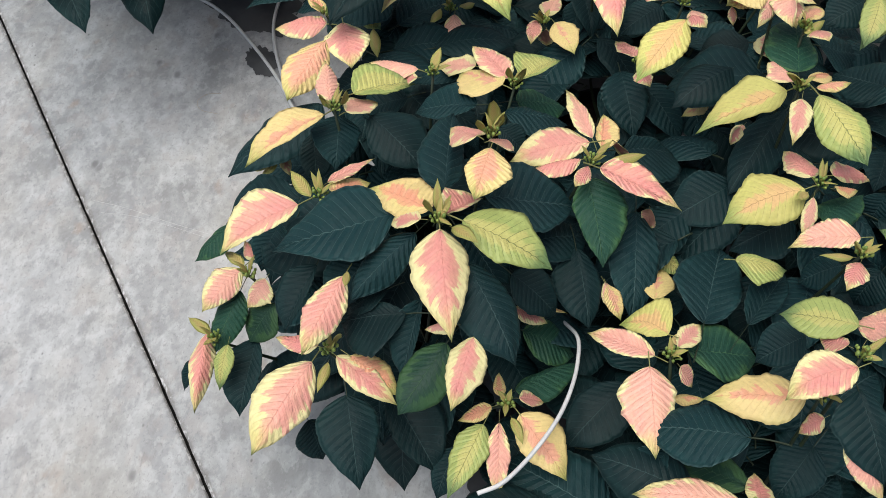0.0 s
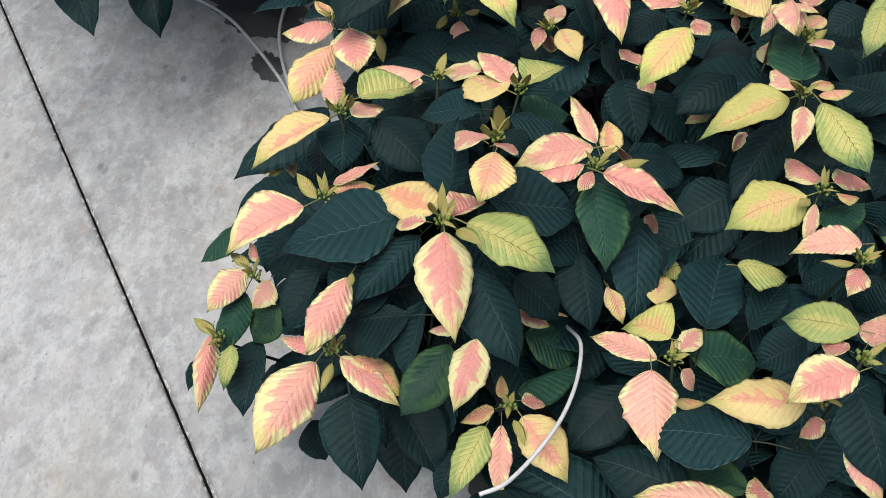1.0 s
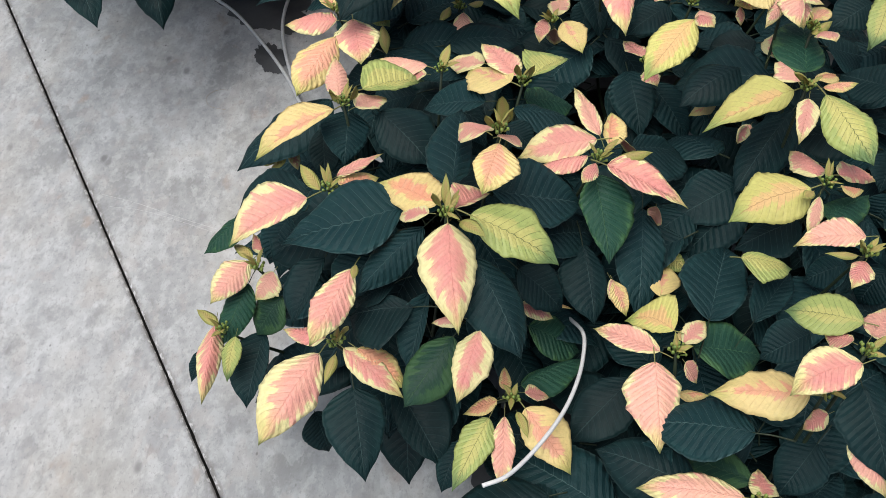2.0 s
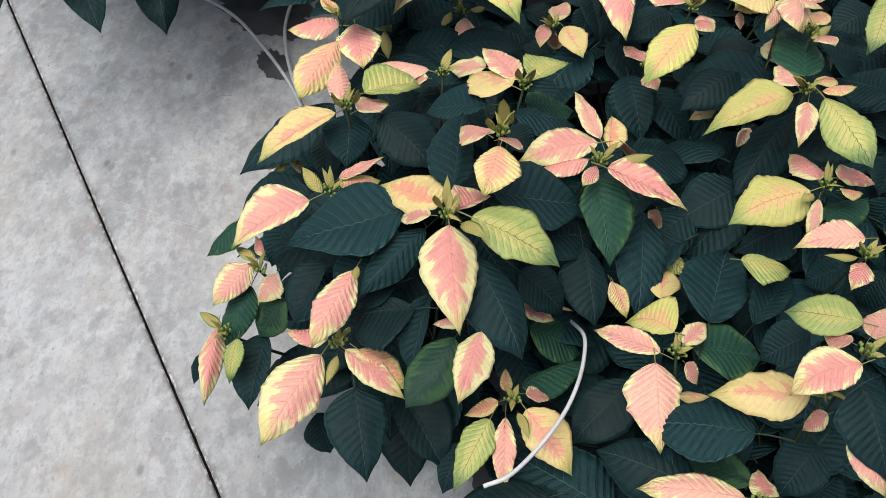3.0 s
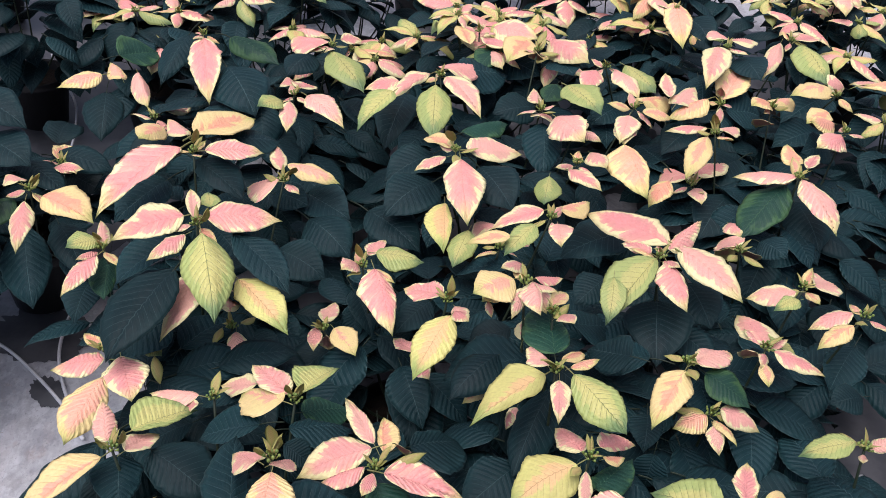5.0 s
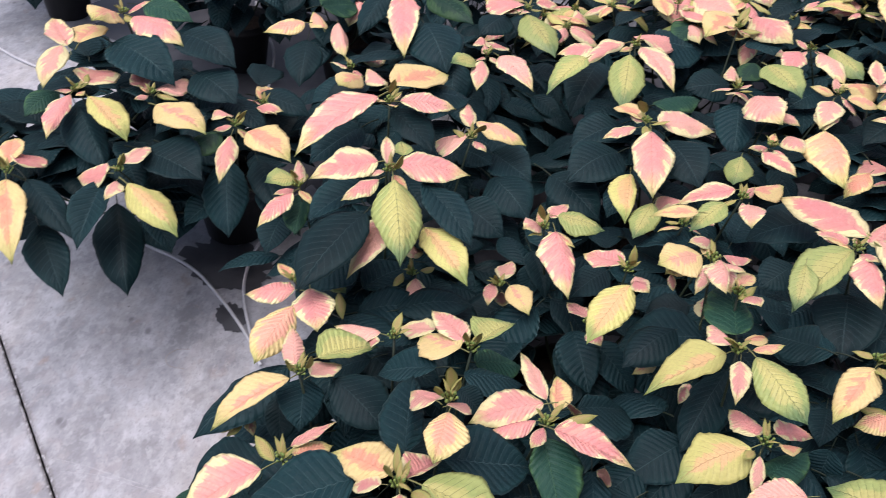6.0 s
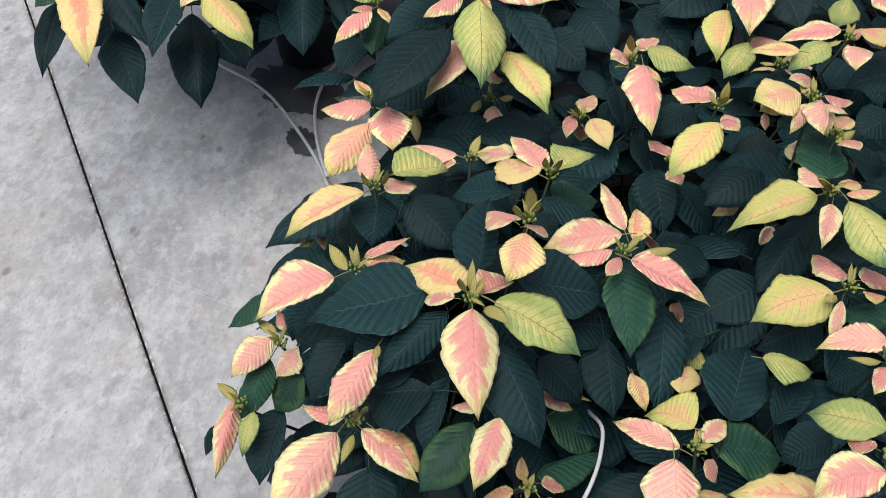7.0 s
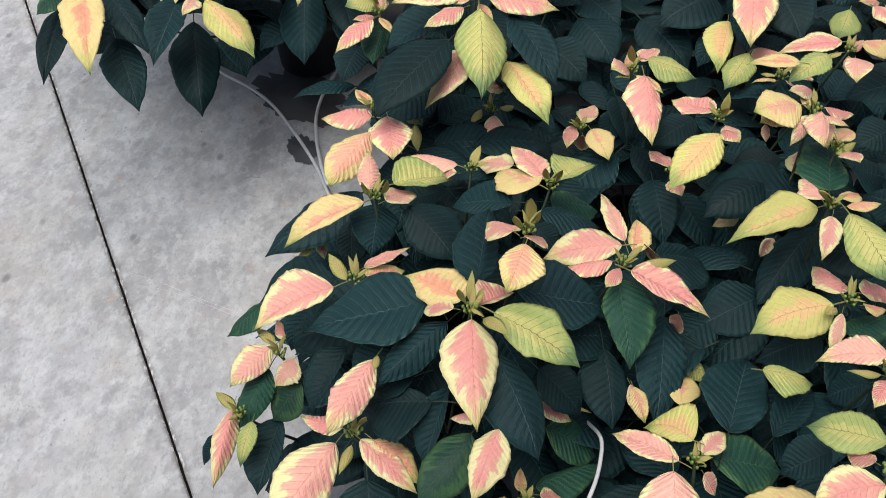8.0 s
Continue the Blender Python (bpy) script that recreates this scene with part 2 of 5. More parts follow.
def tube(bm, line, radius, sides=8, taper=1.0, slot=0):
    rings = []
    for i, p in enumerate(line):
        along = (line[min(i + 1, len(line) - 1)] - line[max(i - 1, 0)]).normalized()
        x = along.orthogonal().normalized() if i == 0 else (x - along * x.dot(along)).normalized()
        y = along.cross(x)
        r = radius * (1 + (taper - 1) * i / (len(line) - 1))
        rings.append([bm.verts.new(p + r * (math.cos(a) * x + math.sin(a) * y)) for a in (math.tau * k / sides for k in range(sides))])
    for a, b in zip(rings, rings[1:]):
        for k in range(sides):
            bm.faces.new((a[k], a[(k + 1) % sides], b[(k + 1) % sides], b[k])).material_index = slot
    bm.faces.new(rings[0][::-1]).material_index = slot
    bm.faces.new(rings[-1]).material_index = slot


def lathe(bm, profile, sides=32):
    rings = [[bm.verts.new((r * math.cos(math.tau * k / sides), r * math.sin(math.tau * k / sides), z)) for k in range(sides)] for r, z in profile]
    for a, b in zip(rings, rings[1:]):
        for k in range(sides):
            bm.faces.new((a[k], a[(k + 1) % sides], b[(k + 1) % sides], b[k]))
    bm.faces.new(rings[-1])


def leaf_mesh(kind, seed, fine=True, shape=None):
    """A leaf blade of unit length and width along x, with quilted veins, a lobed and toothed rim and its stalk.
    shape: the share of the width left of the midrib, where along it the blade is widest, its sideways bend,
    and, for a blade that runs straight to its tip, how full the outer part is."""
    rng = random.Random(f"{kind}{seed}")
    small = kind == "t"
    nu, nv = (14, 6) if small else ((60, 14) if fine else (36, 8))
    arch = rng.uniform(0.0, 0.03) if seed >= 20 else (rng.uniform(0.03, 0.11) if kind != "d" else rng.uniform(0.05, 0.13))
    share, belly, bend, *ends = shape or (rng.uniform(0.44, 0.56), rng.uniform(0.32, 0.42), rng.uniform(-0.03, 0.03))
    if shape:
        arch = 0.065 if kind == "d" else 0.05
    fold = rng.uniform(-0.06, 0.22) if kind != "d" else rng.uniform(-0.14, 0.20)
    wave, quilt = rng.uniform(0.005, 0.016), (0.0 if small else (0.018 if kind == "d" else 0.026))
    twist = rng.uniform(-0.25, 0.25)
    teeth = 0.0 if small else (rng.uniform(0.010, 0.022) if kind in "dg" else rng.uniform(0.014, 0.030))
    lobes = [[(rng.uniform(0.16, 0.62), rng.uniform(0.05, 0.11), 0.0 if small else rng.uniform(0.0, 0.05 if kind in "dg" else 0.09)) for k in range(3)] for q in (0, 1)]
    o = rng.uniform(0, 60)
    belly = min(belly, 0.45)
    full = ends[0] if ends else (2.0 if kind in "dg" else 1.75)
    sides = (2 * (1 - share), 2 * share)
    bm = bmesh.new()
    uv = bm.loops.layers.uv.new("UVMap")
    rows, where = [], {}
    for i in range(nu + 1):
        u = i / nu
        past = max(0.0, (u - belly) / (1 - belly))
        half = 0.5 * math.sin(0.5 * math.pi * min(1.0, u / belly)) ** 0.66 * (1 - past ** full)
        half = half * (1 - 0.45 * max(0.0, past - 0.72) / 0.28) + 0.003
        edge = []
        for q in (0, 1):
            # uneven outline, blunt lobes and small teeth
            r = 1 + 0.06 * noise.noise((u * 3.2 + o, 7 * q, o))
            r += sum(h * max(0.0, 1 - ((u - c) / w) ** 2) ** 1.5 for c, w, h in lobes[q])
            r += teeth * (1.3 * noise.noise((u * 15 + o, 3 * q, o)) + 0.8 * (1 - 2 * ((u * 9 + o + 0.4 * q) % 1.0)))
            edge.append(r * sides[q])
        row = []
        for j in range(-1, nv + 2):
            s = 2 * min(max(j, 0), nv) / nv - 1
            q = int(s > 0)
            rim = sides[q] + (edge[q] - sides[q]) * abs(s) ** 2
            y = s * half * rim
            z = arch * 4 * u * (1 - u) - fold * abs(s) ** 1.4 * half * 1.3
            z += quilt * abs(math.sin(math.pi * 12.0 * (u - 0.19 * abs(s)))) * min(1, half * 4) * (1 - s * s)
            z += wave * math.sin(u * 15 + o + 1.7 * q) * abs(s) ** 2 * min(1, half * 5)
            z += 0.012 * noise.noise((u * 4, s * 2, o)) + twist * y * (u - 0.3)
            z -= 0.012 * max(0.0, 1 - abs(s) * 5) * (0 if small else 1)
            z -= 0.022 * max(0.0, u - 0.82) / 0.18
            if j < 0 or j > nv:
                z -= 0.003
                y *= 0.997
            vert = bm.verts.new((u, y + bend * math.sin(math.pi * u), z))
            where[vert] = (u, 0.5 + 0.5 * s)
            row.append(vert)
        rows.append(row)
    for a, b in zip(rows, rows[1:]):
        for j in range(nv + 2):
            f = bm.faces.new((a[j], b[j], b[j + 1], a[j + 1]))
            for loop in f.loops:
                loop[uv].uv = where[loop.vert]
    long = 0.10 if small else ((0.34 if fine else 0.16) if kind in "dg" else 0.18)
    tube(bm, spline([(-long, 0, -0.25 * long), (-long * 0.45, 0, -0.02), (0.03, 0, -0.006)], 4 if fine else 2), 0.013, 5, 0.8, 1)
    return mesh_of("bract_blade" if kind not in "dg" else "leaf_blade", bm, LEAF[kind], DARK_STALK if kind in "dg" else STALK)


BLADES = {kind: [leaf_mesh(kind, s) for s in range(10 if kind == "d" else 7)] for kind in LEAF}
FLAT_BLADES = {kind: [leaf_mesh(kind, s) for s in range(20, 25)] for kind in LEAF}
PLAIN_BLADES = {kind: [leaf_mesh(kind, s, False) for s in range(5)] for kind in LEAF}
PETALS = {"p", "c", "m", "y", "t"}


def bud_mesh(seed):
    rng = random.Random(500 + seed)
    bm = bmesh.new()
    for k in range(11):
        a, r = k * 2.4, 0.0035 * math.sqrt(k) + 0.0005
        foot = Vector((r * 0.5 * math.cos(a), r * 0.5 * math.sin(a), -0.006))
        head_ = Vector((r * math.cos(a), r * math.sin(a), 0.006 - 0.5 * r + rng.uniform(-0.002, 0.002)))
        tube(bm, [foot, head_], 0.0011, 5)
        ball = bmesh.ops.create_icosphere(bm, subdivisions=1, radius=rng.uniform(0.0019, 0.0028), matrix=Matrix.Translation(head_))
        for v in ball["verts"]:
            v.co.z += (v.co.z - head_.z) * 0.45
    return mesh_of("flower", bm, BUD)


BUDS = [bud_mesh(s) for s in range(4)]
dice = random.Random(77)
now = {}


def pot_parts(root):
    bm = bmesh.new()
    lathe(bm, [(0.072, 0.0), (0.076, 0.004), (0.098, 0.150), (0.106, 0.152), (0.108, 0.157), (0.108, 0.176), (0.105, 0.180), (0.101, 0.176), (0.097, 0.150), (0.094, 0.140)])
    part("pot", mesh_of("pot", bm, POT), root, "black plastic nursery pot")
    bm = bmesh.new()
    lathe(bm, [(0.0955, 0.148), (0.07, 0.156), (0.03, 0.160), (0.004, 0.158)], 24)
    part("soil", mesh_of("soil", bm, SOIL), root)


def plant(x, y, label="potted poinsettia with pink and cream bracts and dark green leaves"):
    """A new potted plant; the heads and leaves that follow belong to it."""
    root = new("poinsettia_plant")
    root.location = (x, y, 0)
    tagged(root, label, "plant", "potted poinsettias")
    pot_parts(root)
    now["root"], now["at"] = root, Vector((x, y, 0))


def head(x, y, z):
    """A flowering stem that ends at x, y, z in a cluster of green buds."""
    p = Vector((x, y, z)) - now["at"]
    now["head"] = p
    out = Vector((p.x, p.y, 0))
    foot = out * 0.12 + Vector((0, 0, 0.15))
    knee = out * 0.62 + Vector((0, 0, 0.15 + 0.32 * (z - 0.15)))
    bm = bmesh.new()
    tube(bm, spline([foot, knee, p - Vector((0, 0, 0.004))], 6), 0.0034, 7, 0.6)
    part("stem", mesh_of("stem", bm, STEM), now["root"])
    part("flower", dice.choice(BUDS), now["root"], "", Matrix.Translation(p + Vector((0, 0, 0.004))) @ pose(0, 0, 0, dice.uniform(-15, 15), dice.uniform(-15, 15), dice.uniform(0, 360)))
    for k in range(3):
        leaf("t", *(now["at"] + p + Vector((0, 0, 0.003))), dice.uniform(0, 360), dice.uniform(25, 65), dice.uniform(0.018, 0.032), 0.008)


def leaf(kind, x, y, z, az, pitch, long, wide, roll=0.0, blades=BLADES, shape=None):
    """One bract or leaf: its blade starts at x, y, z and runs towards the compass angle az, rising by pitch; shape as leaf_mesh() takes it."""
    m = Matrix.Translation(Vector((x, y, z)) - now["at"]) @ pose(0, 0, 0, 0, 0, az) @ pose(0, 0, 0, 0, -pitch, 0) @ pose(0, 0, 0, roll, 0, 0)
    m = m @ Matrix.Diagonal((long * (1.0 if kind == "d" else 1.04), wide, long, 1))
    mesh = leaf_mesh(kind, round((x + y) * 1000) % 997 / 1000, True, shape) if shape else dice.choice(blades[kind])
    part("bract" if kind in PETALS else "leaf", mesh, now["root"], "", m)


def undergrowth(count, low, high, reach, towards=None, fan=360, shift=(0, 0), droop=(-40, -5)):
    """Dark lower leaves round the middle of the plant, some added to darken shaded gaps."""
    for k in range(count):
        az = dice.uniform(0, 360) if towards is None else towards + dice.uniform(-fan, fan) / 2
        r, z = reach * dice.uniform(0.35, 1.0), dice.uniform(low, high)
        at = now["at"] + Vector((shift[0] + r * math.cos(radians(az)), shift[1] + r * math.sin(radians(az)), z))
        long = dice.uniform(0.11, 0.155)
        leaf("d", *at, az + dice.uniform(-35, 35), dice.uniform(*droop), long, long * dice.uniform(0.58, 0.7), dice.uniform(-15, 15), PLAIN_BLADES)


def fuller(x, y, z):
    """A few more small bracts and the collar of dark leaves below a head."""
    turn = dice.uniform(0, 360)
    for k in range(3):
        long = dice.uniform(0.03, 0.06)
        c = 0.01 * Vector((math.cos(radians(turn)), math.sin(radians(turn)), 0))
        leaf(dice.choice("pptc"), *(Vector((x, y, z - 0.006)) + c), turn, dice.uniform(-30, 25), long, long * dice.uniform(0.4, 0.5), dice.uniform(-25, 25), PLAIN_BLADES)
        turn += 137.5
    for k in range(4):
        long = dice.uniform(0.11, 0.15)
        c = 0.045 * Vector((math.cos(radians(turn)), math.sin(radians(turn)), 0))
        leaf("d", *(Vector((x, y, z - dice.uniform(0.12, 0.17))) + c), turn, dice.uniform(-30, -5), long, long * dice.uniform(0.55, 0.65), dice.uniform(-15, 15), PLAIN_BLADES)
        turn += 100


def wild_head(x, y, z, size=1.0):
    """A head with its bracts and leaves set round it as they grow."""
    head(x, y, z)
    turn = dice.uniform(0, 360)
    for k in range(6):
        kind = dice.choice("ppcpymm")
        long = dice.uniform(0.05, 0.135) * size
        leaf(kind, *(Vector((x, y, z)) + 0.012 * Vector((math.cos(radians(turn)), math.sin(radians(turn)), 0))), turn, dice.uniform(-30, 2), long, long * dice.uniform(0.42, 0.55), dice.uniform(-15, 15), PLAIN_BLADES)
        turn += 137.5
    for k in range(5):
        long = dice.uniform(0.11, 0.15) * size
        c = Vector((math.cos(radians(turn)), math.sin(radians(turn)), 0))
        leaf("d", *(Vector((x, y, z - dice.uniform(0.04, 0.10))) + 0.04 * c), turn, dice.uniform(-35, -5), long, long * dice.uniform(0.55, 0.65), dice.uniform(-15, 15), PLAIN_BLADES)
        turn += 137.5 * 0.9


def wild_plant(x, y, heads=9, spread=0.24, top=0.58, label="potted poinsettia with pink and cream bracts and dark green leaves"):
    plant(x, y, label)
    for k in range(heads):
        r, a = spread * math.sqrt((k + 0.3) / heads), k * 2.4 + x * 7
        wild_head(x + r * math.cos(a), y + r * math.sin(a), top - 1.6 * r * r + dice.uniform(-0.04, 0.03))
    undergrowth(34, 0.15, 0.44, spread)


# ---------- floor ----------
JOINT = (-0.525, 0.983, -0.553, 0.833)   # a point of the joint and its direction


def floor_slab(name, sign):
    """One half of the concrete floor, up to the joint."""
    px, py, dx, dy = JOINT
    nx, ny = -dy * sign, dx * sign
    gap = 0.0024
    bm = bmesh.new()
    along = [-60, -20, -6] + [-2.5 + 6.5 * i / 900 for i in range(901)] + [8, 20, 60]

    def chip(a):
        return gap + 0.0011 * noise.noise((a * 60, sign, 1)) + 0.0009 * noise.noise((a * 170, sign, 2)) + 0.004 * max(0.0, noise.noise((a * 22, sign, 3)) - 0.35)

    near = [bm.verts.new((px + dx * a + nx * chip(a), py + dy * a + ny * chip(a), -0.0025)) for a in along]
    lip = [bm.verts.new((px + dx * a + nx * (chip(a) + 0.003), py + dy * a + ny * (chip(a) + 0.003), 0.0)) for a in along]
    deep = [bm.verts.new((v.co.x, v.co.y, -0.05)) for v in near]
    far = [bm.verts.new((px + dx * a + nx * 60, py + dy * a + ny * 60, 0)) for a in along]
    for i in range(len(along) - 1):
        for p, q in ((deep, near), (near, lip), (lip, far)):
            bm.faces.new((p[i], p[i + 1], q[i + 1], q[i])[::int(sign)])
    ob = new(name, mesh_of(name, bm, CONCRETE, smooth=False))
    return tagged(ob, "grey mottled trowelled concrete greenhouse floor slab", "floor", "", "structure")


floor_slab("floor", 1.0)
floor_slab("floor_2", -1.0)


def joint_strip():
    """The dark filler sunk in the joint between the slabs."""
    px, py, dx, dy = JOINT
    bm = bmesh.new()
    rows = []
    for i in range(161):
        a = -3 + 8 * i / 160
        row = []
        for k in range(4):
            s = (k / 3 - 0.5) * 0.0125
            row.append(bm.verts.new((px + dx * a - dy * s, py + dy * a + dx * s, -0.014 - 0.004 * math.sin(math.pi * k / 3) + 0.0015 * noise.noise((a * 20, k, 0)))))
        rows.append(row)
    for a, b in zip(rows, rows[1:]):
        for k in range(3):
            bm.faces.new((a[k], a[k + 1], b[k + 1], b[k]))
    ob = new("floor_joint", mesh_of("floor_joint", bm, SEALANT))
    tagged(ob, "black filler in the sawn floor joint", "joint", "", "structure")


joint_strip()


def stain(x, y, rx, ry, turn, seed):
    """A dark patch with a ragged rim on the concrete, for damp and painted-in shade."""
    bm = bmesh.new()
    n = 200
    mid = bm.verts.new((0, 0, 0))
    rim = []
    for k in range(n):
        a = math.tau * k / n
        r = 1 + 0.33 * noise.noise((1.6 * math.cos(a) + seed, 1.6 * math.sin(a), seed)) + 0.22 * noise.noise((5 * math.cos(a), 5 * math.sin(a), seed)) + 0.07 * noise.noise((11 * math.cos(a), 11 * math.sin(a), seed)) + 0.02 * noise.noise((32 * math.cos(a), 32 * math.sin(a), seed))
        rim.append(bm.verts.new((rx * r * math.cos(a), ry * r * math.sin(a), 0)))
    for k in range(n):
        bm.faces.new((mid, rim[k], rim[(k + 1) % n]))
    ob = new("damp_shade_patch", mesh_of("damp_shade_patch", bm, DAMP_SHADE))
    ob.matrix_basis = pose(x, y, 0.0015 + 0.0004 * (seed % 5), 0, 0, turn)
    tagged(ob, "dark patch on the concrete: damp by the tubes, painted shade under the plants", "stain", "damp patches")


def drip_tube(points, radius=0.0042, label="white plastic irrigation tube curving between the pots"):
    bm = bmesh.new()
    tube(bm, spline(points, 10), radius, 10)
    ob = new("drip_tube", mesh_of("drip_tube", bm, TUBE))
    tagged(ob, label, "tube", "irrigation tubes")



# ---------- the poinsettias ----------
plant(0.0, 0.9)
head(0.021, 0.802, 0.587)
leaf("p", 0.024, 0.787, 0.587, -80, -13, 0.136, 0.070, -2, shape=(0.47, 0.26, -0.04))
leaf("y", 0.050, 0.803, 0.587, -19, -15, 0.119, 0.075, 2, shape=(0.61, 0.39, 0.00))
leaf("c", 0.008, 0.816, 0.587, 145, -18, 0.100, 0.064, -3, shape=(0.32, 0.47, -0.02))
leaf("p", 0.029, 0.810, 0.587, 53, -23, 0.079, 0.039, 5, shape=(0.80, 0.52, 0.00))
leaf("p", 0.000, 0.800, 0.587, 153, -38, 0.055, 0.031, -7, shape=(0.52, 0.40, 0.00))
leaf("t", 0.038, 0.791, 0.587, -48, 21, 0.049, 0.019, 12)
leaf("t", 0.018, 0.816, 0.587, 94, 45, 0.037, 0.011, 2)
leaf("t", 0.025, 0.814, 0.587, 29, 68, 0.028, 0.010, 0)
leaf("t", 0.013, 0.812, 0.587, -125, 67, 0.041, 0.014, 1)
leaf("d", -0.036, 0.831, 0.557, -166, -16, 0.163, 0.115, -3, shape=(0.46, 0.32, 0.06, 1.3))
leaf("d", -0.006, 0.803, 0.557, -134, -23, 0.116, 0.050, -3, shape=(0.44, 0.51, 0.00))
leaf("d", 0.055, 0.765, 0.557, -58, -19, 0.139, 0.075, 1, shape=(0.46, 0.48, 0.02))
leaf("d", 0.118, 0.796, 0.497, -22, -36, 0.085, 0.061, 11)
leaf("d", 0.076, 0.873, 0.557, 17, -21, 0.140, 0.104, 8, shape=(0.52, 0.40, -0.08, 1.55))
leaf("d", 0.132, 0.848, 0.497, 31, -23, 0.119, 0.083, 7, shape=(0.59, 0.52, 0.00))
leaf("d", 0.024, 0.878, 0.557, 89, -9, 0.177, 0.061, -1, shape=(0.64, 0.28, 0.00))
leaf("p", -0.089, 0.751, 0.527, -112, -16, 0.105, 0.047, -2, shape=(0.45, 0.52, 0.01))
leaf("t", -0.086, 0.758, 0.527, -88, 13, 0.027, 0.010, -2)
leaf("d", -0.130, 0.788, 0.497, -113, -29, 0.095, 0.042, -0, shape=(0.22, 0.52, 0.00))
leaf("p", 0.073, 0.677, 0.527, -104, -20, 0.087, 0.046, -1, shape=(0.56, 0.34, -0.02))
leaf("p", 0.049, 0.692, 0.527, 167, -37, 0.044, 0.020, 1)
leaf("d", -0.037, 0.757, 0.497, -168, -41, 0.070, 0.045, -5)
leaf("d", -0.067, 0.801, 0.497, -132, -36, 0.079, 0.061, -11)
leaf("d", -0.010, 0.723, 0.497, 174, -28, 0.096, 0.072, -8, shape=(0.80, 0.41, 0.00))
leaf("d", 0.006, 0.746, 0.497, -100, -28, 0.100, 0.036, -1, shape=(0.24, 0.50, 0.00))
leaf("g", 0.042, 0.685, 0.497, -123, -23, 0.099, 0.062, -3, shape=(0.53, 0.52, 0.02))
head(-0.140, 1.032, 0.538)
leaf("c", -0.152, 1.017, 0.538, -143, -16, 0.126, 0.049, -2, shape=(0.29, 0.29, -0.06))
leaf("d", -0.177, 1.132, 0.448, -139, -17, 0.182, 0.091, 3, shape=(0.51, 0.35, 0.00))
leaf("d", -0.090, 1.215, 0.448, -166, -25, 0.091, 0.060, -7)
leaf("d", -0.047, 1.162, 0.448, -175, -30, 0.084, 0.065, -21)
leaf("p", -0.148, 1.046, 0.538, 102, -6, 0.096, 0.034, -3, shape=(0.55, 0.38, 0.00))
leaf("d", -0.136, 1.048, 0.508, -88, -28, 0.081, 0.069, -8, shape=(0.46, 0.28, 0.00))
leaf("p", -0.122, 1.026, 0.538, 61, -27, 0.083, 0.042, 6, FLAT_BLADES)
leaf("y", -0.117, 1.064, 0.538, 40, -18, 0.111, 0.062, 7, shape=(0.77, 0.41, 0.00))
leaf("t", -0.129, 1.039, 0.538, -45, 72, 0.036, 0.013, -7)
leaf("t", -0.148, 1.031, 0.538, -120, 67, 0.041, 0.014, 5)
leaf("d", -0.181, 1.069, 0.448, -80, -37, 0.077, 0.051, -7, shape=(0.53, 0.52, 0.00))
leaf("d", -0.092, 1.052, 0.508, -38, -18, 0.110, 0.089, 8, shape=(0.61, 0.47, 0.00))
head(-0.135, 0.867, 0.540)
leaf("p", -0.160, 0.848, 0.540, -143, -13, 0.111, 0.063, -8, shape=(0.30, 0.35, -0.08))
leaf("d", -0.180, 0.937, 0.450, -168, -21, 0.117, 0.103, -8, shape=(0.49, 0.46, 0.00))
leaf("t", -0.146, 0.863, 0.540, 133, 13, 0.045, 0.019, -8)
leaf("c", -0.123, 0.876, 0.540, 46, -25, 0.072, 0.038, 4, FLAT_BLADES)
leaf("p", -0.128, 0.890, 0.540, 46, -5, 0.076, 0.019, 2, FLAT_BLADES)
leaf("t", -0.134, 0.867, 0.540, 68, 78, 0.027, 0.008, 3)
leaf("g", -0.261, 0.883, 0.450, -142, -31, 0.075, 0.036, -4, shape=(0.68, 0.37, 0.00))
leaf("d", -0.178, 0.901, 0.450, -107, -27, 0.101, 0.059, -0)
leaf("d", -0.199, 0.888, 0.450, -112, -36, 0.071, 0.053, -4)
head(-0.234, 0.823, 0.416)
leaf("p", -0.246, 0.830, 0.416, -129, -20, 0.075, 0.048, -8, shape=(0.38, 0.39, 0.00))
leaf("p", -0.210, 0.817, 0.416, -129, -40, 0.047, 0.037, -8, shape=(0.65, 0.34, 0.00))
leaf("g", -0.248, 0.815, 0.386, -109, -29, 0.088, 0.046, 0, shape=(0.50, 0.42, 0.00))
leaf("g", -0.198, 0.798, 0.386, -136, -47, 0.068, 0.054, -8, shape=(0.51, 0.52, 0.00))
leaf("t", -0.243, 0.836, 0.416, 141, -8, 0.043, 0.017, -4)
leaf("p", -0.232, 0.847, 0.416, 119, -8, 0.044, 0.017, -3, FLAT_BLADES)
leaf("t", -0.238, 0.824, 0.416, 168, -26, 0.032, 0.012, -12)
head(-0.274, 0.750, 0.360)
leaf("p", -0.286, 0.758, 0.360, -90, -19, 0.105, 0.033, -2, shape=(0.46, 0.34, 0.00))
leaf("t", -0.281, 0.758, 0.360, 144, -7, 0.046, 0.017, -5)
leaf("y", -0.254, 0.743, 0.360, -96, -34, 0.061, 0.027, 3)
leaf("d", -0.224, 0.774, 0.330, -96, -24, 0.109, 0.055, -3, shape=(0.33, 0.44, 0.00))
leaf("d", -0.316, 0.770, 0.270, -124, -48, 0.056, 0.025, 2)
head(-0.103, 0.687, 0.457)
leaf("p", -0.121, 0.669, 0.457, -116, -13, 0.126, 0.070, -7, shape=(0.41, 0.42, -0.01))
leaf("p", -0.092, 0.680, 0.457, -29, -19, 0.093, 0.037, 1, shape=(0.51, 0.36, -0.06))
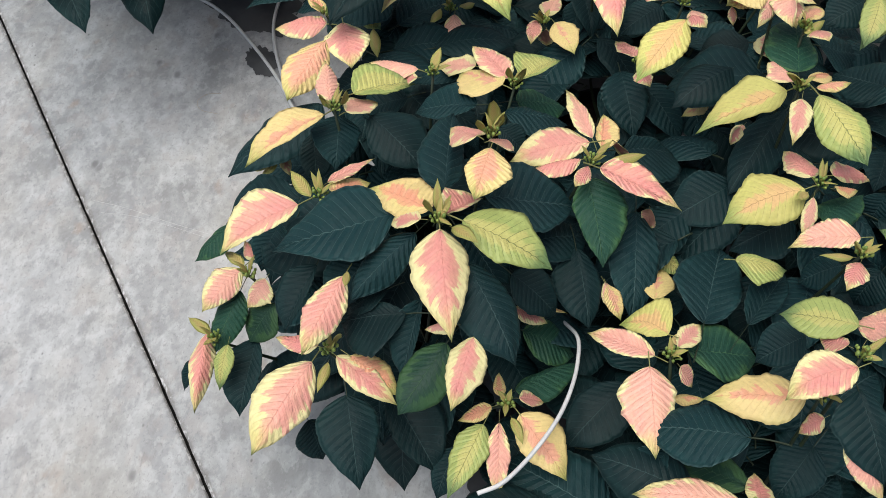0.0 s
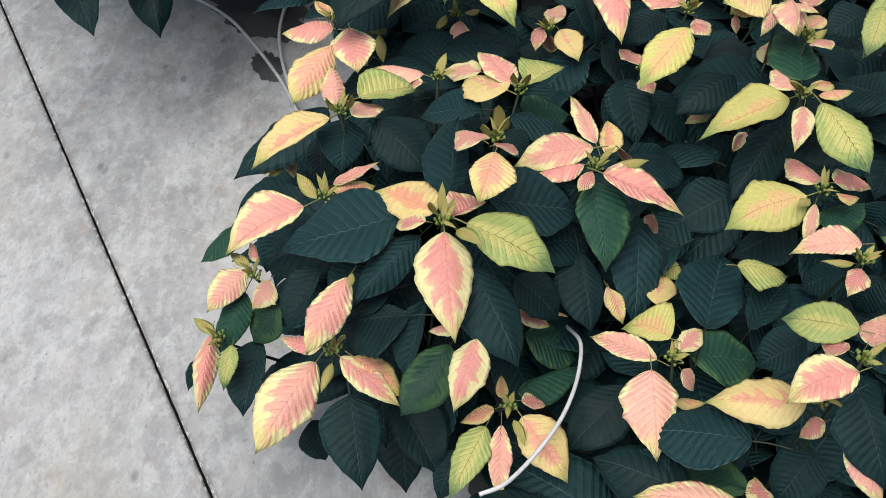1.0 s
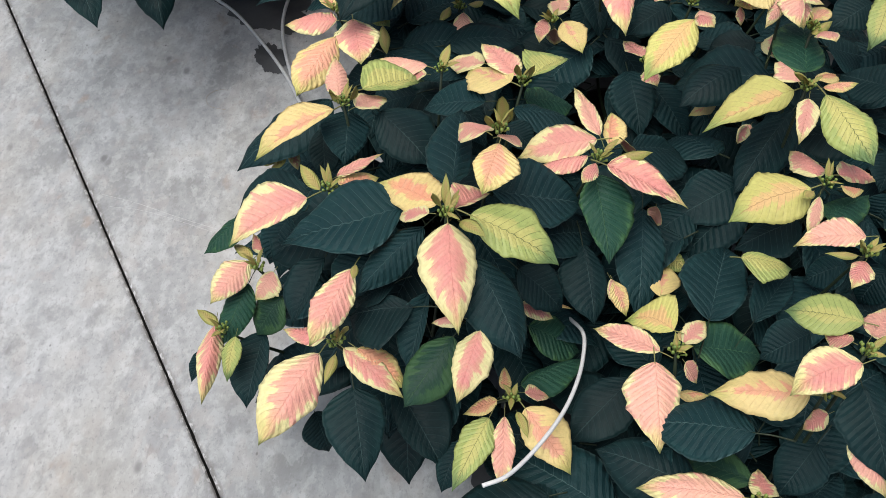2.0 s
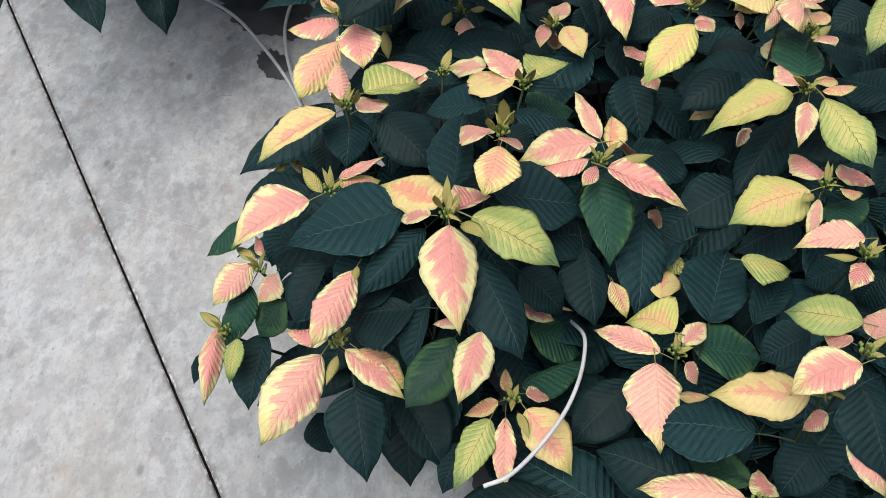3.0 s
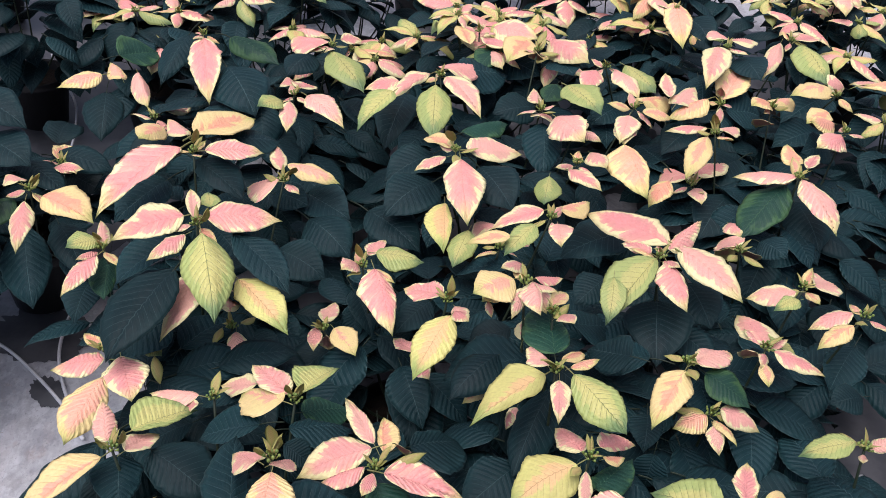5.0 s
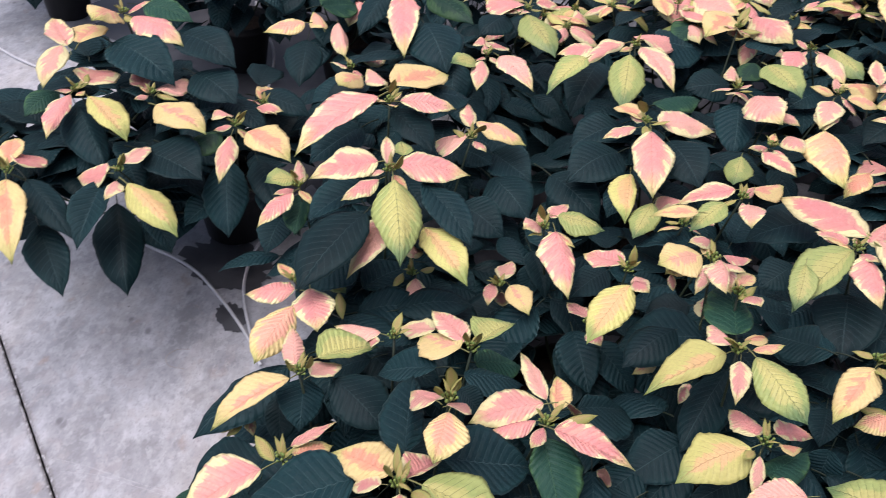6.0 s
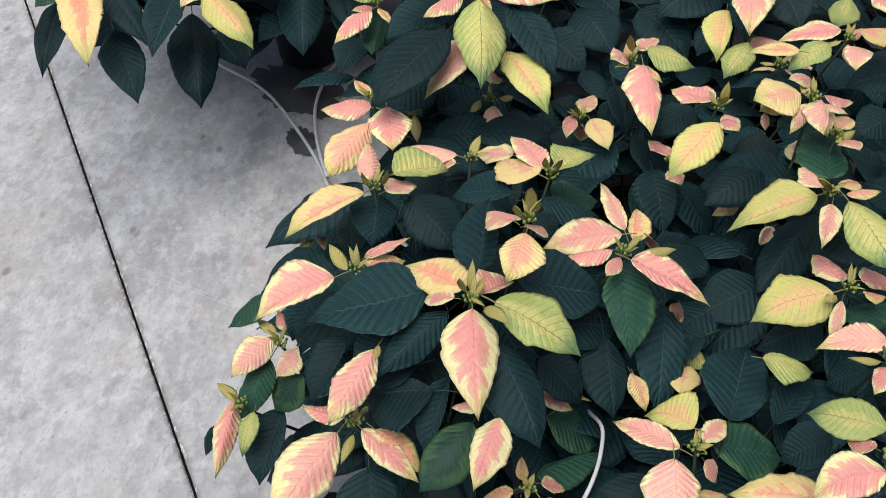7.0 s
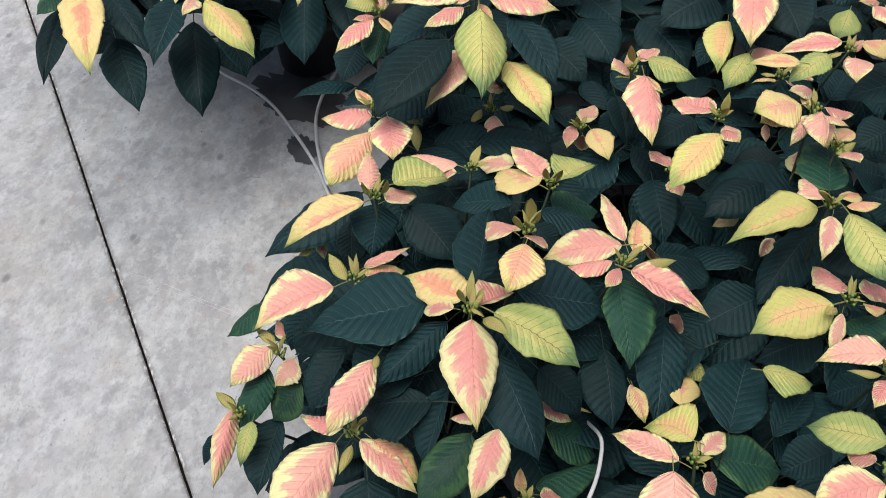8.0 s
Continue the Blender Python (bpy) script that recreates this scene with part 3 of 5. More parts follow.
leaf("c", -0.075, 0.681, 0.457, -26, -24, 0.076, 0.043, 4, shape=(0.58, 0.52, 0.00))
leaf("t", -0.101, 0.670, 0.457, -100, -3, 0.041, 0.014, 3)
leaf("p", -0.117, 0.692, 0.457, 157, -22, 0.069, 0.030, 2, FLAT_BLADES)
leaf("t", -0.098, 0.695, 0.457, -39, 71, 0.044, 0.015, -2)
leaf("d", -0.076, 0.644, 0.427, -75, -23, 0.116, 0.075, -3, shape=(0.46, 0.28, -0.01))
leaf("d", -0.127, 0.636, 0.367, -54, -57, 0.064, 0.047, 1, shape=(0.47, 0.41, 0.00))
leaf("d", 0.054, 0.696, 0.367, -148, -27, 0.102, 0.082, -19)
leaf("d", -0.028, 0.689, 0.367, -52, -22, 0.124, 0.073, 8, shape=(0.61, 0.49, 0.00))
head(0.121, 0.647, 0.428)
leaf("p", 0.113, 0.621, 0.428, -88, -24, 0.085, 0.029, 2, shape=(0.48, 0.46, 0.00))
leaf("c", 0.138, 0.635, 0.428, -48, -19, 0.093, 0.060, 5, shape=(0.59, 0.37, -0.01))
leaf("y", 0.094, 0.617, 0.428, -114, -19, 0.095, 0.042, -2, shape=(0.48, 0.31, 0.00))
leaf("c", 0.103, 0.642, 0.428, -171, -37, 0.050, 0.024, -1)
leaf("c", 0.113, 0.658, 0.428, 93, -9, 0.037, 0.016, -2, FLAT_BLADES)
leaf("p", 0.137, 0.657, 0.428, 22, -39, 0.047, 0.024, 2, FLAT_BLADES)
leaf("g", 0.135, 0.685, 0.398, 39, -16, 0.111, 0.044, -1, shape=(0.29, 0.32, 0.00))
leaf("g", 0.143, 0.777, 0.398, -2, -32, 0.088, 0.064, 8, shape=(0.46, 0.43, 0.00))
leaf("t", 0.128, 0.629, 0.428, -68, 3, 0.037, 0.013, -0)
leaf("d", 0.155, 0.618, 0.338, -35, -48, 0.073, 0.058, 12)
leaf("d", 0.067, 0.630, 0.338, -112, -34, 0.074, 0.041, 3)
head(0.215, 0.945, 0.559)
leaf("p", 0.213, 0.980, 0.559, -171, -16, 0.106, 0.065, -4, shape=(0.34, 0.50, -0.02))
leaf("p", 0.200, 0.947, 0.559, 179, -25, 0.069, 0.029, -2, shape=(0.72, 0.45, 0.00))
leaf("p", 0.217, 0.988, 0.559, 107, -5, 0.107, 0.030, 2, shape=(0.67, 0.29, 0.00))
leaf("c", 0.229, 0.971, 0.559, 84, -12, 0.086, 0.032, -1, shape=(0.29, 0.34, 0.00))
leaf("p", 0.225, 0.934, 0.559, -17, -15, 0.118, 0.055, -0, shape=(0.62, 0.31, -0.05))
leaf("t", 0.236, 0.947, 0.559, 18, 2, 0.052, 0.018, -1)
leaf("p", 0.210, 0.935, 0.559, -117, -3, 0.039, 0.021, -4, shape=(0.55, 0.43, 0.00))
leaf("g", 0.214, 0.943, 0.529, -78, -21, 0.121, 0.071, 3, shape=(0.64, 0.32, -0.00))
leaf("t", 0.221, 0.956, 0.559, 19, 51, 0.028, 0.011, 7)
leaf("p", 0.247, 0.985, 0.559, 49, -58, 0.063, 0.033, -4, FLAT_BLADES)
leaf("d", 0.281, 1.061, 0.469, 28, -27, 0.119, 0.089, 8, shape=(0.21, 0.20, 0.00))
leaf("d", 0.291, 0.942, 0.469, -92, -17, 0.161, 0.069, -2, shape=(0.48, 0.52, 0.00))
leaf("d", 0.206, 0.868, 0.469, -77, -25, 0.109, 0.066, -1, shape=(0.38, 0.43, 0.00))
leaf("c", 0.239, 0.788, 0.499, -55, -39, 0.047, 0.024, 2)
leaf("p", 0.303, 0.922, 0.499, 48, -75, 0.052, 0.026, -1, FLAT_BLADES)
head(0.079, 0.922, 0.619)
leaf("c", 0.078, 0.896, 0.619, -102, -8, 0.076, 0.055, -1, shape=(0.61, 0.44, 0.00))
leaf("p", 0.061, 0.916, 0.619, 121, -34, 0.082, 0.044, -8, FLAT_BLADES)
leaf("p", 0.077, 0.908, 0.619, 51, -39, 0.062, 0.031, -1, shape=(0.22, 0.20, 0.00))
leaf("t", 0.079, 0.938, 0.619, -106, 81, 0.047, 0.017, 2)
leaf("t", 0.084, 0.933, 0.619, -59, 71, 0.036, 0.013, -2)
leaf("t", 0.072, 0.922, 0.619, -126, 60, 0.044, 0.016, 5)
leaf("d", 0.060, 1.069, 0.529, 169, -24, 0.102, 0.065, -8, shape=(0.35, 0.46, 0.00))
leaf("d", 0.101, 1.056, 0.529, 20, -24, 0.112, 0.060, 2, shape=(0.36, 0.33, 0.00))
leaf("d", 0.094, 1.027, 0.529, -24, -35, 0.052, 0.042, 21)
head(0.111, 1.093, 0.550)
leaf("c", 0.094, 1.092, 0.550, 134, -25, 0.099, 0.067, -8, shape=(0.68, 0.20, 0.00))
leaf("p", 0.102, 1.107, 0.550, 119, -13, 0.113, 0.049, 1, shape=(0.50, 0.34, 0.00))
leaf("y", 0.122, 1.107, 0.550, 54, -16, 0.105, 0.056, 1, shape=(0.80, 0.52, 0.00))
leaf("g", 0.123, 1.157, 0.460, 27, -25, 0.098, 0.069, 8, shape=(0.58, 0.49, 0.00))
leaf("t", 0.106, 1.105, 0.550, -117, 65, 0.037, 0.012, 3)
leaf("t", 0.117, 1.100, 0.550, -65, 69, 0.041, 0.014, -1)
head(-0.009, 1.141, 0.520)
leaf("p", 0.054, 1.163, 0.520, 142, -28, 0.081, 0.045, -14, FLAT_BLADES)
leaf("t", -0.010, 1.145, 0.520, 73, 28, 0.038, 0.015, 7)
leaf("p", -0.031, 1.146, 0.520, 150, -19, 0.094, 0.041, -1, shape=(0.75, 0.31, 0.00))
leaf("p", -0.031, 1.127, 0.520, 153, -32, 0.042, 0.023, -19, FLAT_BLADES)
leaf("d", 0.038, 1.178, 0.490, 165, -29, 0.104, 0.047, 0)
leaf("t", -0.246, 1.056, 0.400, -172, -26, 0.045, 0.031, 0, shape=(0.50, 0.38, 0.02))
leaf("t", -0.238, 1.051, 0.400, -147, -35, 0.033, 0.018, 0, shape=(0.50, 0.38, 0.02))
leaf("p", -0.236, 1.077, 0.390, -61, -32, 0.036, 0.019, 0, shape=(0.50, 0.38, 0.02))
leaf("t", -0.247, 1.032, 0.400, 110, 50, 0.025, 0.012, 0, shape=(0.50, 0.38, 0.02))
leaf("p", 0.125, 0.774, 0.450, -4, -23, 0.050, 0.029, 0, shape=(0.50, 0.38, 0.02))
leaf("c", 0.162, 0.794, 0.430, 3, -15, 0.038, 0.008, 0, shape=(0.50, 0.38, 0.02))
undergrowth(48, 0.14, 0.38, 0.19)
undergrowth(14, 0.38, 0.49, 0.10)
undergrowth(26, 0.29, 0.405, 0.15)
# low leaves added to darken the deeply shaded gap at the upper left
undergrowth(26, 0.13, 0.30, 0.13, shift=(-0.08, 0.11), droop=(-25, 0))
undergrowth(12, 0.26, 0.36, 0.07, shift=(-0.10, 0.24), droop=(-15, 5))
plant(-0.07, 1.52)
head(-0.190, 1.288, 0.500)
leaf("p", -0.186, 1.261, 0.500, 169, -19, 0.093, 0.053, -8, shape=(0.45, 0.43, 0.00))
leaf("p", -0.160, 1.266, 0.500, -75, -6, 0.093, 0.067, 1, shape=(0.52, 0.52, 0.00))
leaf("c", -0.182, 1.220, 0.500, -110, -10, 0.121, 0.067, -4, shape=(0.39, 0.52, 0.00))
leaf("c", -0.192, 1.288, 0.500, 128, -2, 0.055, 0.024, 2, FLAT_BLADES)
leaf("y", -0.140, 1.368, 0.440, -47, -3, 0.044, 0.031, 13)
leaf("t", -0.121, 1.333, 0.440, -77, -9, 0.062, 0.019, 1)
leaf("d", -0.055, 1.458, 0.410, -119, -16, 0.120, 0.090, -9)
leaf("d", -0.098, 1.391, 0.470, -144, -13, 0.113, 0.091, -20)
head(0.005, 1.414, 0.430)
leaf("p", 0.013, 1.399, 0.430, -91, -22, 0.068, 0.035, 2)
leaf("t", -0.012, 1.412, 0.430, -106, 2, 0.048, 0.017, -2)
leaf("t", 0.022, 1.421, 0.430, 58, -22, 0.048, 0.018, 2)
leaf("d", -0.011, 1.452, 0.340, -160, -22, 0.093, 0.073, -21)
leaf("d", 0.047, 1.550, 0.340, -53, -13, 0.132, 0.105, 12)
head(-0.046, 1.476, 0.614)
fuller(-0.046, 1.476, 0.614)
leaf("p", -0.069, 1.501, 0.614, -162, -9, 0.124, 0.088, -8, shape=(0.38, 0.32, 0.00))
leaf("p", -0.032, 1.499, 0.614, 8, -11, 0.132, 0.086, 8, shape=(0.56, 0.37, 0.00))
leaf("y", -0.036, 1.443, 0.614, -82, -11, 0.191, 0.085, -3, shape=(0.54, 0.31, 0.01))
leaf("p", -0.063, 1.441, 0.614, -140, -11, 0.077, 0.039, -8, shape=(0.48, 0.39, 0.00))
leaf("p", -0.052, 1.495, 0.614, 97, 21, 0.062, 0.025, 1, shape=(0.43, 0.46, 0.00))
leaf("y", -0.024, 1.528, 0.614, 97, -8, 0.068, 0.036, -1, FLAT_BLADES)
leaf("t", -0.036, 1.478, 0.614, -56, 61, 0.048, 0.017, -4)
leaf("d", -0.079, 1.383, 0.584, -119, -13, 0.199, 0.100, -3, shape=(0.42, 0.51, 0.01))
leaf("d", 0.015, 1.485, 0.584, -52, -16, 0.160, 0.074, -0, shape=(0.51, 0.48, 0.00))
leaf("p", -0.052, 1.408, 0.554, -112, -17, 0.134, 0.061, 2, shape=(0.56, 0.27, 0.13))
leaf("d", -0.097, 1.562, 0.524, -138, -14, 0.138, 0.075, -8, shape=(0.41, 0.47, 0.00))
head(-0.069, 1.760, 0.600)
fuller(-0.069, 1.760, 0.600)
leaf("p", -0.095, 1.774, 0.600, -135, -16, 0.213, 0.086, -2, shape=(0.37, 0.20, -0.05))
leaf("p", -0.047, 1.761, 0.600, 14, -11, 0.117, 0.067, 8, shape=(0.51, 0.42, 0.00))
leaf("c", -0.069, 1.831, 0.600, 52, -12, 0.189, 0.103, 7, FLAT_BLADES)
leaf("p", -0.086, 1.828, 0.600, 116, -6, 0.104, 0.041, 1, FLAT_BLADES)
leaf("d", -0.069, 1.777, 0.570, -48, -12, 0.147, 0.078, 8, shape=(0.62, 0.43, 0.00))
leaf("d", -0.022, 1.870, 0.570, 25, -17, 0.145, 0.105, 17, FLAT_BLADES)
leaf("d", -0.132, 1.998, 0.510, -158, -15, 0.114, 0.077, -10)
leaf("d", -0.131, 1.801, 0.510, -134, -14, 0.145, 0.102, -13)
leaf("c", -0.150, 1.978, 0.540, -113, 13, 0.101, 0.064, -20)
leaf("t", -0.071, 1.792, 0.600, -59, 63, 0.047, 0.017, -2)
head(-0.234, 1.591, 0.490)
fuller(-0.234, 1.591, 0.490)
leaf("p", -0.240, 1.564, 0.490, -125, -17, 0.098, 0.045, -0, shape=(0.47, 0.33, 0.00))
leaf("g", -0.226, 1.614, 0.460, -92, -20, 0.101, 0.053, -1, shape=(0.30, 0.42, 0.00))
leaf("p", -0.231, 1.597, 0.490, 102, -1, 0.092, 0.025, -2, shape=(0.44, 0.37, 0.00))
leaf("y", -0.243, 1.615, 0.490, -147, 9, 0.062, 0.058, -8, shape=(0.33, 0.34, 0.00))
leaf("t", -0.241, 1.617, 0.490, -98, 52, 0.048, 0.015, -0)
leaf("d", -0.271, 1.604, 0.400, -103, -19, 0.094, 0.070, -6)
head(0.105, 1.775, 0.520)
fuller(0.105, 1.775, 0.520)
leaf("p", 0.094, 1.769, 0.520, 145, -26, 0.086, 0.091, -8, shape=(0.66, 0.21, 0.00))
leaf("c", 0.115, 1.839, 0.520, -19, -13, 0.115, 0.055, 8, shape=(0.57, 0.36, 0.00))
leaf("p", 0.102, 1.816, 0.520, 95, 1, 0.107, 0.036, 0, shape=(0.54, 0.40, 0.00))
leaf("d", 0.085, 1.869, 0.430, -42, 4, 0.097, 0.078, 25)
leaf("d", 0.155, 1.866, 0.430, -40, -10, 0.121, 0.097, 25)
leaf("t", 0.117, 1.793, 0.520, -71, 45, 0.060, 0.021, -1)
leaf("m", 0.023, 1.402, 0.545, -55, -12, 0.140, 0.074, 2, shape=(0.59, 0.33, -0.02))
leaf("p", 0.008, 1.370, 0.500, 90, -9, 0.084, 0.032, 1, shape=(0.51, 0.36, 0.00))
leaf("d", 0.026, 1.487, 0.350, -44, -4, 0.084, 0.068, 23)
leaf("d", 0.157, 1.792, 0.410, -54, -11, 0.140, 0.110, 17)
leaf("d", 0.091, 1.680, 0.410, -39, -12, 0.122, 0.097, 25)
leaf("d", -0.088, 1.511, 0.350, -107, -14, 0.092, 0.073, -10)
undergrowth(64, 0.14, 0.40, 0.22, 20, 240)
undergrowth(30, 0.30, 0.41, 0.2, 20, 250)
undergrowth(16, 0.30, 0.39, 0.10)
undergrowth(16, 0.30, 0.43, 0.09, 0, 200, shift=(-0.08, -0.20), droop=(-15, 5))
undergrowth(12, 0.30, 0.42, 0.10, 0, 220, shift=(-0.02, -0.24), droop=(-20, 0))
plant(0.5, 1.0)
head(0.524, 1.199, 0.606)
leaf("p", 0.482, 1.205, 0.546, 65, -6, 0.097, 0.039, 2, FLAT_BLADES)
leaf("t", 0.521, 1.184, 0.606, 44, 2, 0.047, 0.016, 3)
leaf("p", 0.535, 1.191, 0.606, -85, 25, 0.053, 0.031, 15)
leaf("c", 0.527, 1.216, 0.606, 52, -12, 0.065, 0.031, -0, FLAT_BLADES)
leaf("p", 0.509, 1.282, 0.606, -84, -8, 0.071, 0.041, 11)
leaf("c", 0.455, 1.261, 0.606, -139, 10, 0.058, 0.039, -17)
leaf("p", 0.423, 1.235, 0.606, -68, -54, 0.027, 0.014, 4)
leaf("y", 0.653, 1.285, 0.606, -110, -24, 0.085, 0.046, -0)
leaf("d", 0.689, 1.403, 0.516, -143, -11, 0.090, 0.072, -16)
leaf("d", 0.591, 1.276, 0.516, 24, -25, 0.126, 0.085, 13, FLAT_BLADES)
leaf("d", 0.634, 1.119, 0.576, 124, -26, 0.094, 0.075, -30, FLAT_BLADES)
head(0.490, 1.060, 0.611)
leaf("m", 0.472, 1.053, 0.611, -153, -13, 0.134, 0.063, -1, shape=(0.24, 0.20, 0.01))
leaf("p", 0.490, 1.038, 0.611, -102, -28, 0.064, 0.031, -3, shape=(0.56, 0.24, 0.00))
leaf("y", 0.515, 1.049, 0.611, -63, -11, 0.113, 0.067, 8, shape=(0.56, 0.46, -0.02))
leaf("c", 0.514, 1.063, 0.611, 16, 2, 0.050, 0.019, 1)
leaf("p", 0.481, 1.071, 0.611, 92, -24, 0.094, 0.034, -0, shape=(0.62, 0.30, 0.00))
leaf("c", 0.505, 1.080, 0.611, 47, -29, 0.104, 0.023, 8, shape=(0.22, 0.20, 0.00))
leaf("t", 0.488, 1.066, 0.611, -134, 44, 0.066, 0.023, 2)
leaf("g", 0.511, 1.129, 0.581, 79, -13, 0.174, 0.075, 0, shape=(0.63, 0.23, 0.00))
leaf("d", 0.511, 1.116, 0.521, -124, -18, 0.164, 0.071, 1, shape=(0.55, 0.51, -0.02))
leaf("d", 0.489, 1.187, 0.521, 178, -16, 0.144, 0.122, -8, shape=(0.47, 0.43, 0.00))
leaf("d", 0.477, 1.264, 0.521, -176, -19, 0.079, 0.062, -18)
leaf("p", 0.425, 1.039, 0.551, -140, -75, 0.031, 0.016, -3)
head(0.519, 0.944, 0.550)
leaf("m", 0.496, 0.932, 0.550, -156, -13, 0.115, 0.079, -8, shape=(0.45, 0.31, -0.08))
leaf("p", 0.509, 0.955, 0.550, 97, -24, 0.093, 0.040, -8, shape=(0.47, 0.36, 0.00))
leaf("p", 0.539, 0.961, 0.550, 26, -27, 0.091, 0.037, 8, shape=(0.80, 0.52, 0.00))
leaf("c", 0.538, 0.938, 0.550, 22, -23, 0.046, 0.021, 1, FLAT_BLADES)
leaf("g", 0.522, 0.911, 0.520, 41, -13, 0.112, 0.052, -1, FLAT_BLADES)
leaf("p", 0.505, 0.918, 0.550, -105, -34, 0.053, 0.020, -2, shape=(0.54, 0.45, 0.00))
leaf("t", 0.499, 0.927, 0.550, -131, 21, 0.039, 0.015, -7)
leaf("d", 0.659, 1.018, 0.460, -125, -80, 0.067, 0.054, -2)
leaf("d", 0.440, 1.018, 0.460, -152, -20, 0.110, 0.088, -16)
leaf("d", 0.516, 0.956, 0.460, -159, -22, 0.100, 0.063, -8, shape=(0.74, 0.52, 0.00))
leaf("d", 0.679, 1.105, 0.460, -111, -18, 0.070, 0.056, 2)
head(0.533, 0.805, 0.578)
leaf("p", 0.537, 0.831, 0.578, -178, -18, 0.082, 0.044, -5, shape=(0.35, 0.23, -0.10))
leaf("p", 0.528, 0.791, 0.578, -120, -2, 0.047, 0.029, 1, shape=(0.57, 0.25, 0.00))
leaf("t", 0.521, 0.799, 0.578, 178, -3, 0.038, 0.013, 1)
leaf("d", 0.553, 0.858, 0.488, -173, -39, 0.060, 0.048, -11)
leaf("y", 0.401, 0.830, 0.518, 10, -21, 0.082, 0.048, 1, shape=(0.20, 0.20, 0.00))
leaf("t", 0.531, 0.806, 0.578, -150, 55, 0.042, 0.015, -0)
leaf("d", 0.604, 0.853, 0.488, -143, -72, 0.065, 0.052, -5)
head(0.479, 1.230, 0.647)
fuller(0.479, 1.230, 0.647)
leaf("c", 0.462, 1.238, 0.647, -155, 1, 0.077, 0.074, -8, shape=(0.51, 0.44, 0.00))
leaf("p", 0.492, 1.227, 0.647, -93, -8, 0.069, 0.035, 8, shape=(0.26, 0.33, 0.00))
leaf("p", 0.499, 1.237, 0.647, 27, -20, 0.066, 0.028, 1, FLAT_BLADES)
leaf("p", 0.485, 1.276, 0.647, -148, 16, 0.051, 0.029, -19)
leaf("c", 0.430, 1.210, 0.440, -159, -24, 0.047, 0.029, 0, shape=(0.50, 0.38, 0.02))
leaf("p", 0.453, 1.099, 0.500, -134, -37, 0.032, 0.022, 0, shape=(0.50, 0.38, 0.02))
undergrowth(88, 0.18, 0.46, 0.29)
undergrowth(14, 0.38, 0.49, 0.10)
undergrowth(30, 0.20, 0.31, 0.22)
plant(0.42, 0.52)
head(0.309, 0.684, 0.509)
leaf("p", 0.289, 0.682, 0.509, 147, -20, 0.090, 0.037, -2, shape=(0.52, 0.41, -0.01))
leaf("p", 0.282, 0.667, 0.509, -87, -15, 0.104, 0.064, 6, shape=(0.44, 0.28, 0.00))
leaf("p", 0.318, 0.669, 0.509, -28, -50, 0.034, 0.023, 8, shape=(0.65, 0.52, 0.00))
leaf("g", 0.339, 0.712, 0.479, 15, -24, 0.114, 0.078, 7, shape=(0.52, 0.36, -0.01))
leaf("m", 0.308, 0.714, 0.509, 145, -32, 0.071, 0.060, -8, shape=(0.29, 0.52, -0.15))
leaf("c", 0.312, 0.808, 0.449, 78, -24, 0.093, 0.044, -8, shape=(0.45, 0.42, 0.00))
leaf("p", 0.318, 0.696, 0.509, 53, -14, 0.058, 0.027, 3, shape=(0.51, 0.51, 0.00))
leaf("c", 0.315, 0.700, 0.509, 71, -22, 0.026, 0.012, 2, FLAT_BLADES)
leaf("d", 0.363, 0.755, 0.479, 72, -14, 0.176, 0.087, 1, shape=(0.56, 0.33, 0.03))
leaf("d", 0.419, 0.758, 0.479, 56, -14, 0.143, 0.046, 2, shape=(0.56, 0.41, 0.00))
leaf("d", 0.442, 0.764, 0.419, 19, -20, 0.108, 0.105, -2, shape=(0.54, 0.47, 0.00))
leaf("d", 0.273, 0.694, 0.419, -135, -25, 0.110, 0.075, 1, shape=(0.54, 0.51, 0.00))
leaf("d", 0.438, 0.734, 0.419, -166, -45, 0.065, 0.045, -9)
leaf("d", 0.342, 0.804, 0.419, 111, -21, 0.119, 0.067, -2, FLAT_BLADES)
head(0.471, 0.619, 0.638)
leaf("p", 0.463, 0.604, 0.638, -159, -23, 0.077, 0.051, -5, shape=(0.49, 0.39, -0.14))
leaf("p", 0.457, 0.630, 0.638, 119, -40, 0.040, 0.023, -19, FLAT_BLADES)
leaf("p", 0.480, 0.640, 0.638, 54, -12, 0.067, 0.029, 2, FLAT_BLADES)
leaf("y", 0.475, 0.657, 0.638, 157, -22, 0.079, 0.056, -8, shape=(0.46, 0.52, 0.00))
leaf("d", 0.457, 0.700, 0.548, -163, -39, 0.066, 0.053, -9)
leaf("d", 0.473, 0.596, 0.608, -72, -27, 0.100, 0.058, 8, shape=(0.35, 0.30, 0.00))
leaf("p", 0.465, 0.555, 0.578, -55, -25, 0.070, 0.033, 2)
head(0.456, 0.615, 0.560)
leaf("c", 0.438, 0.610, 0.560, 175, -17, 0.105, 0.063, 1, shape=(0.45, 0.28, -0.00))
leaf("p", 0.453, 0.587, 0.560, -173, -65, 0.038, 0.023, -7)
leaf("t", 0.452, 0.611, 0.560, -144, 57, 0.064, 0.024, -2)
leaf("d", 0.382, 0.573, 0.530, 166, -23, 0.120, 0.078, -1, shape=(0.50, 0.45, 0.00))
leaf("d", 0.476, 0.600, 0.470, -129, -36, 0.078, 0.062, 1)
leaf("g", 0.393, 0.543, 0.470, 148, -20, 0.110, 0.057, 1, FLAT_BLADES)
leaf("d", 0.304, 0.578, 0.470, -144, -39, 0.072, 0.046, -2)
head(0.388, 0.505, 0.500)
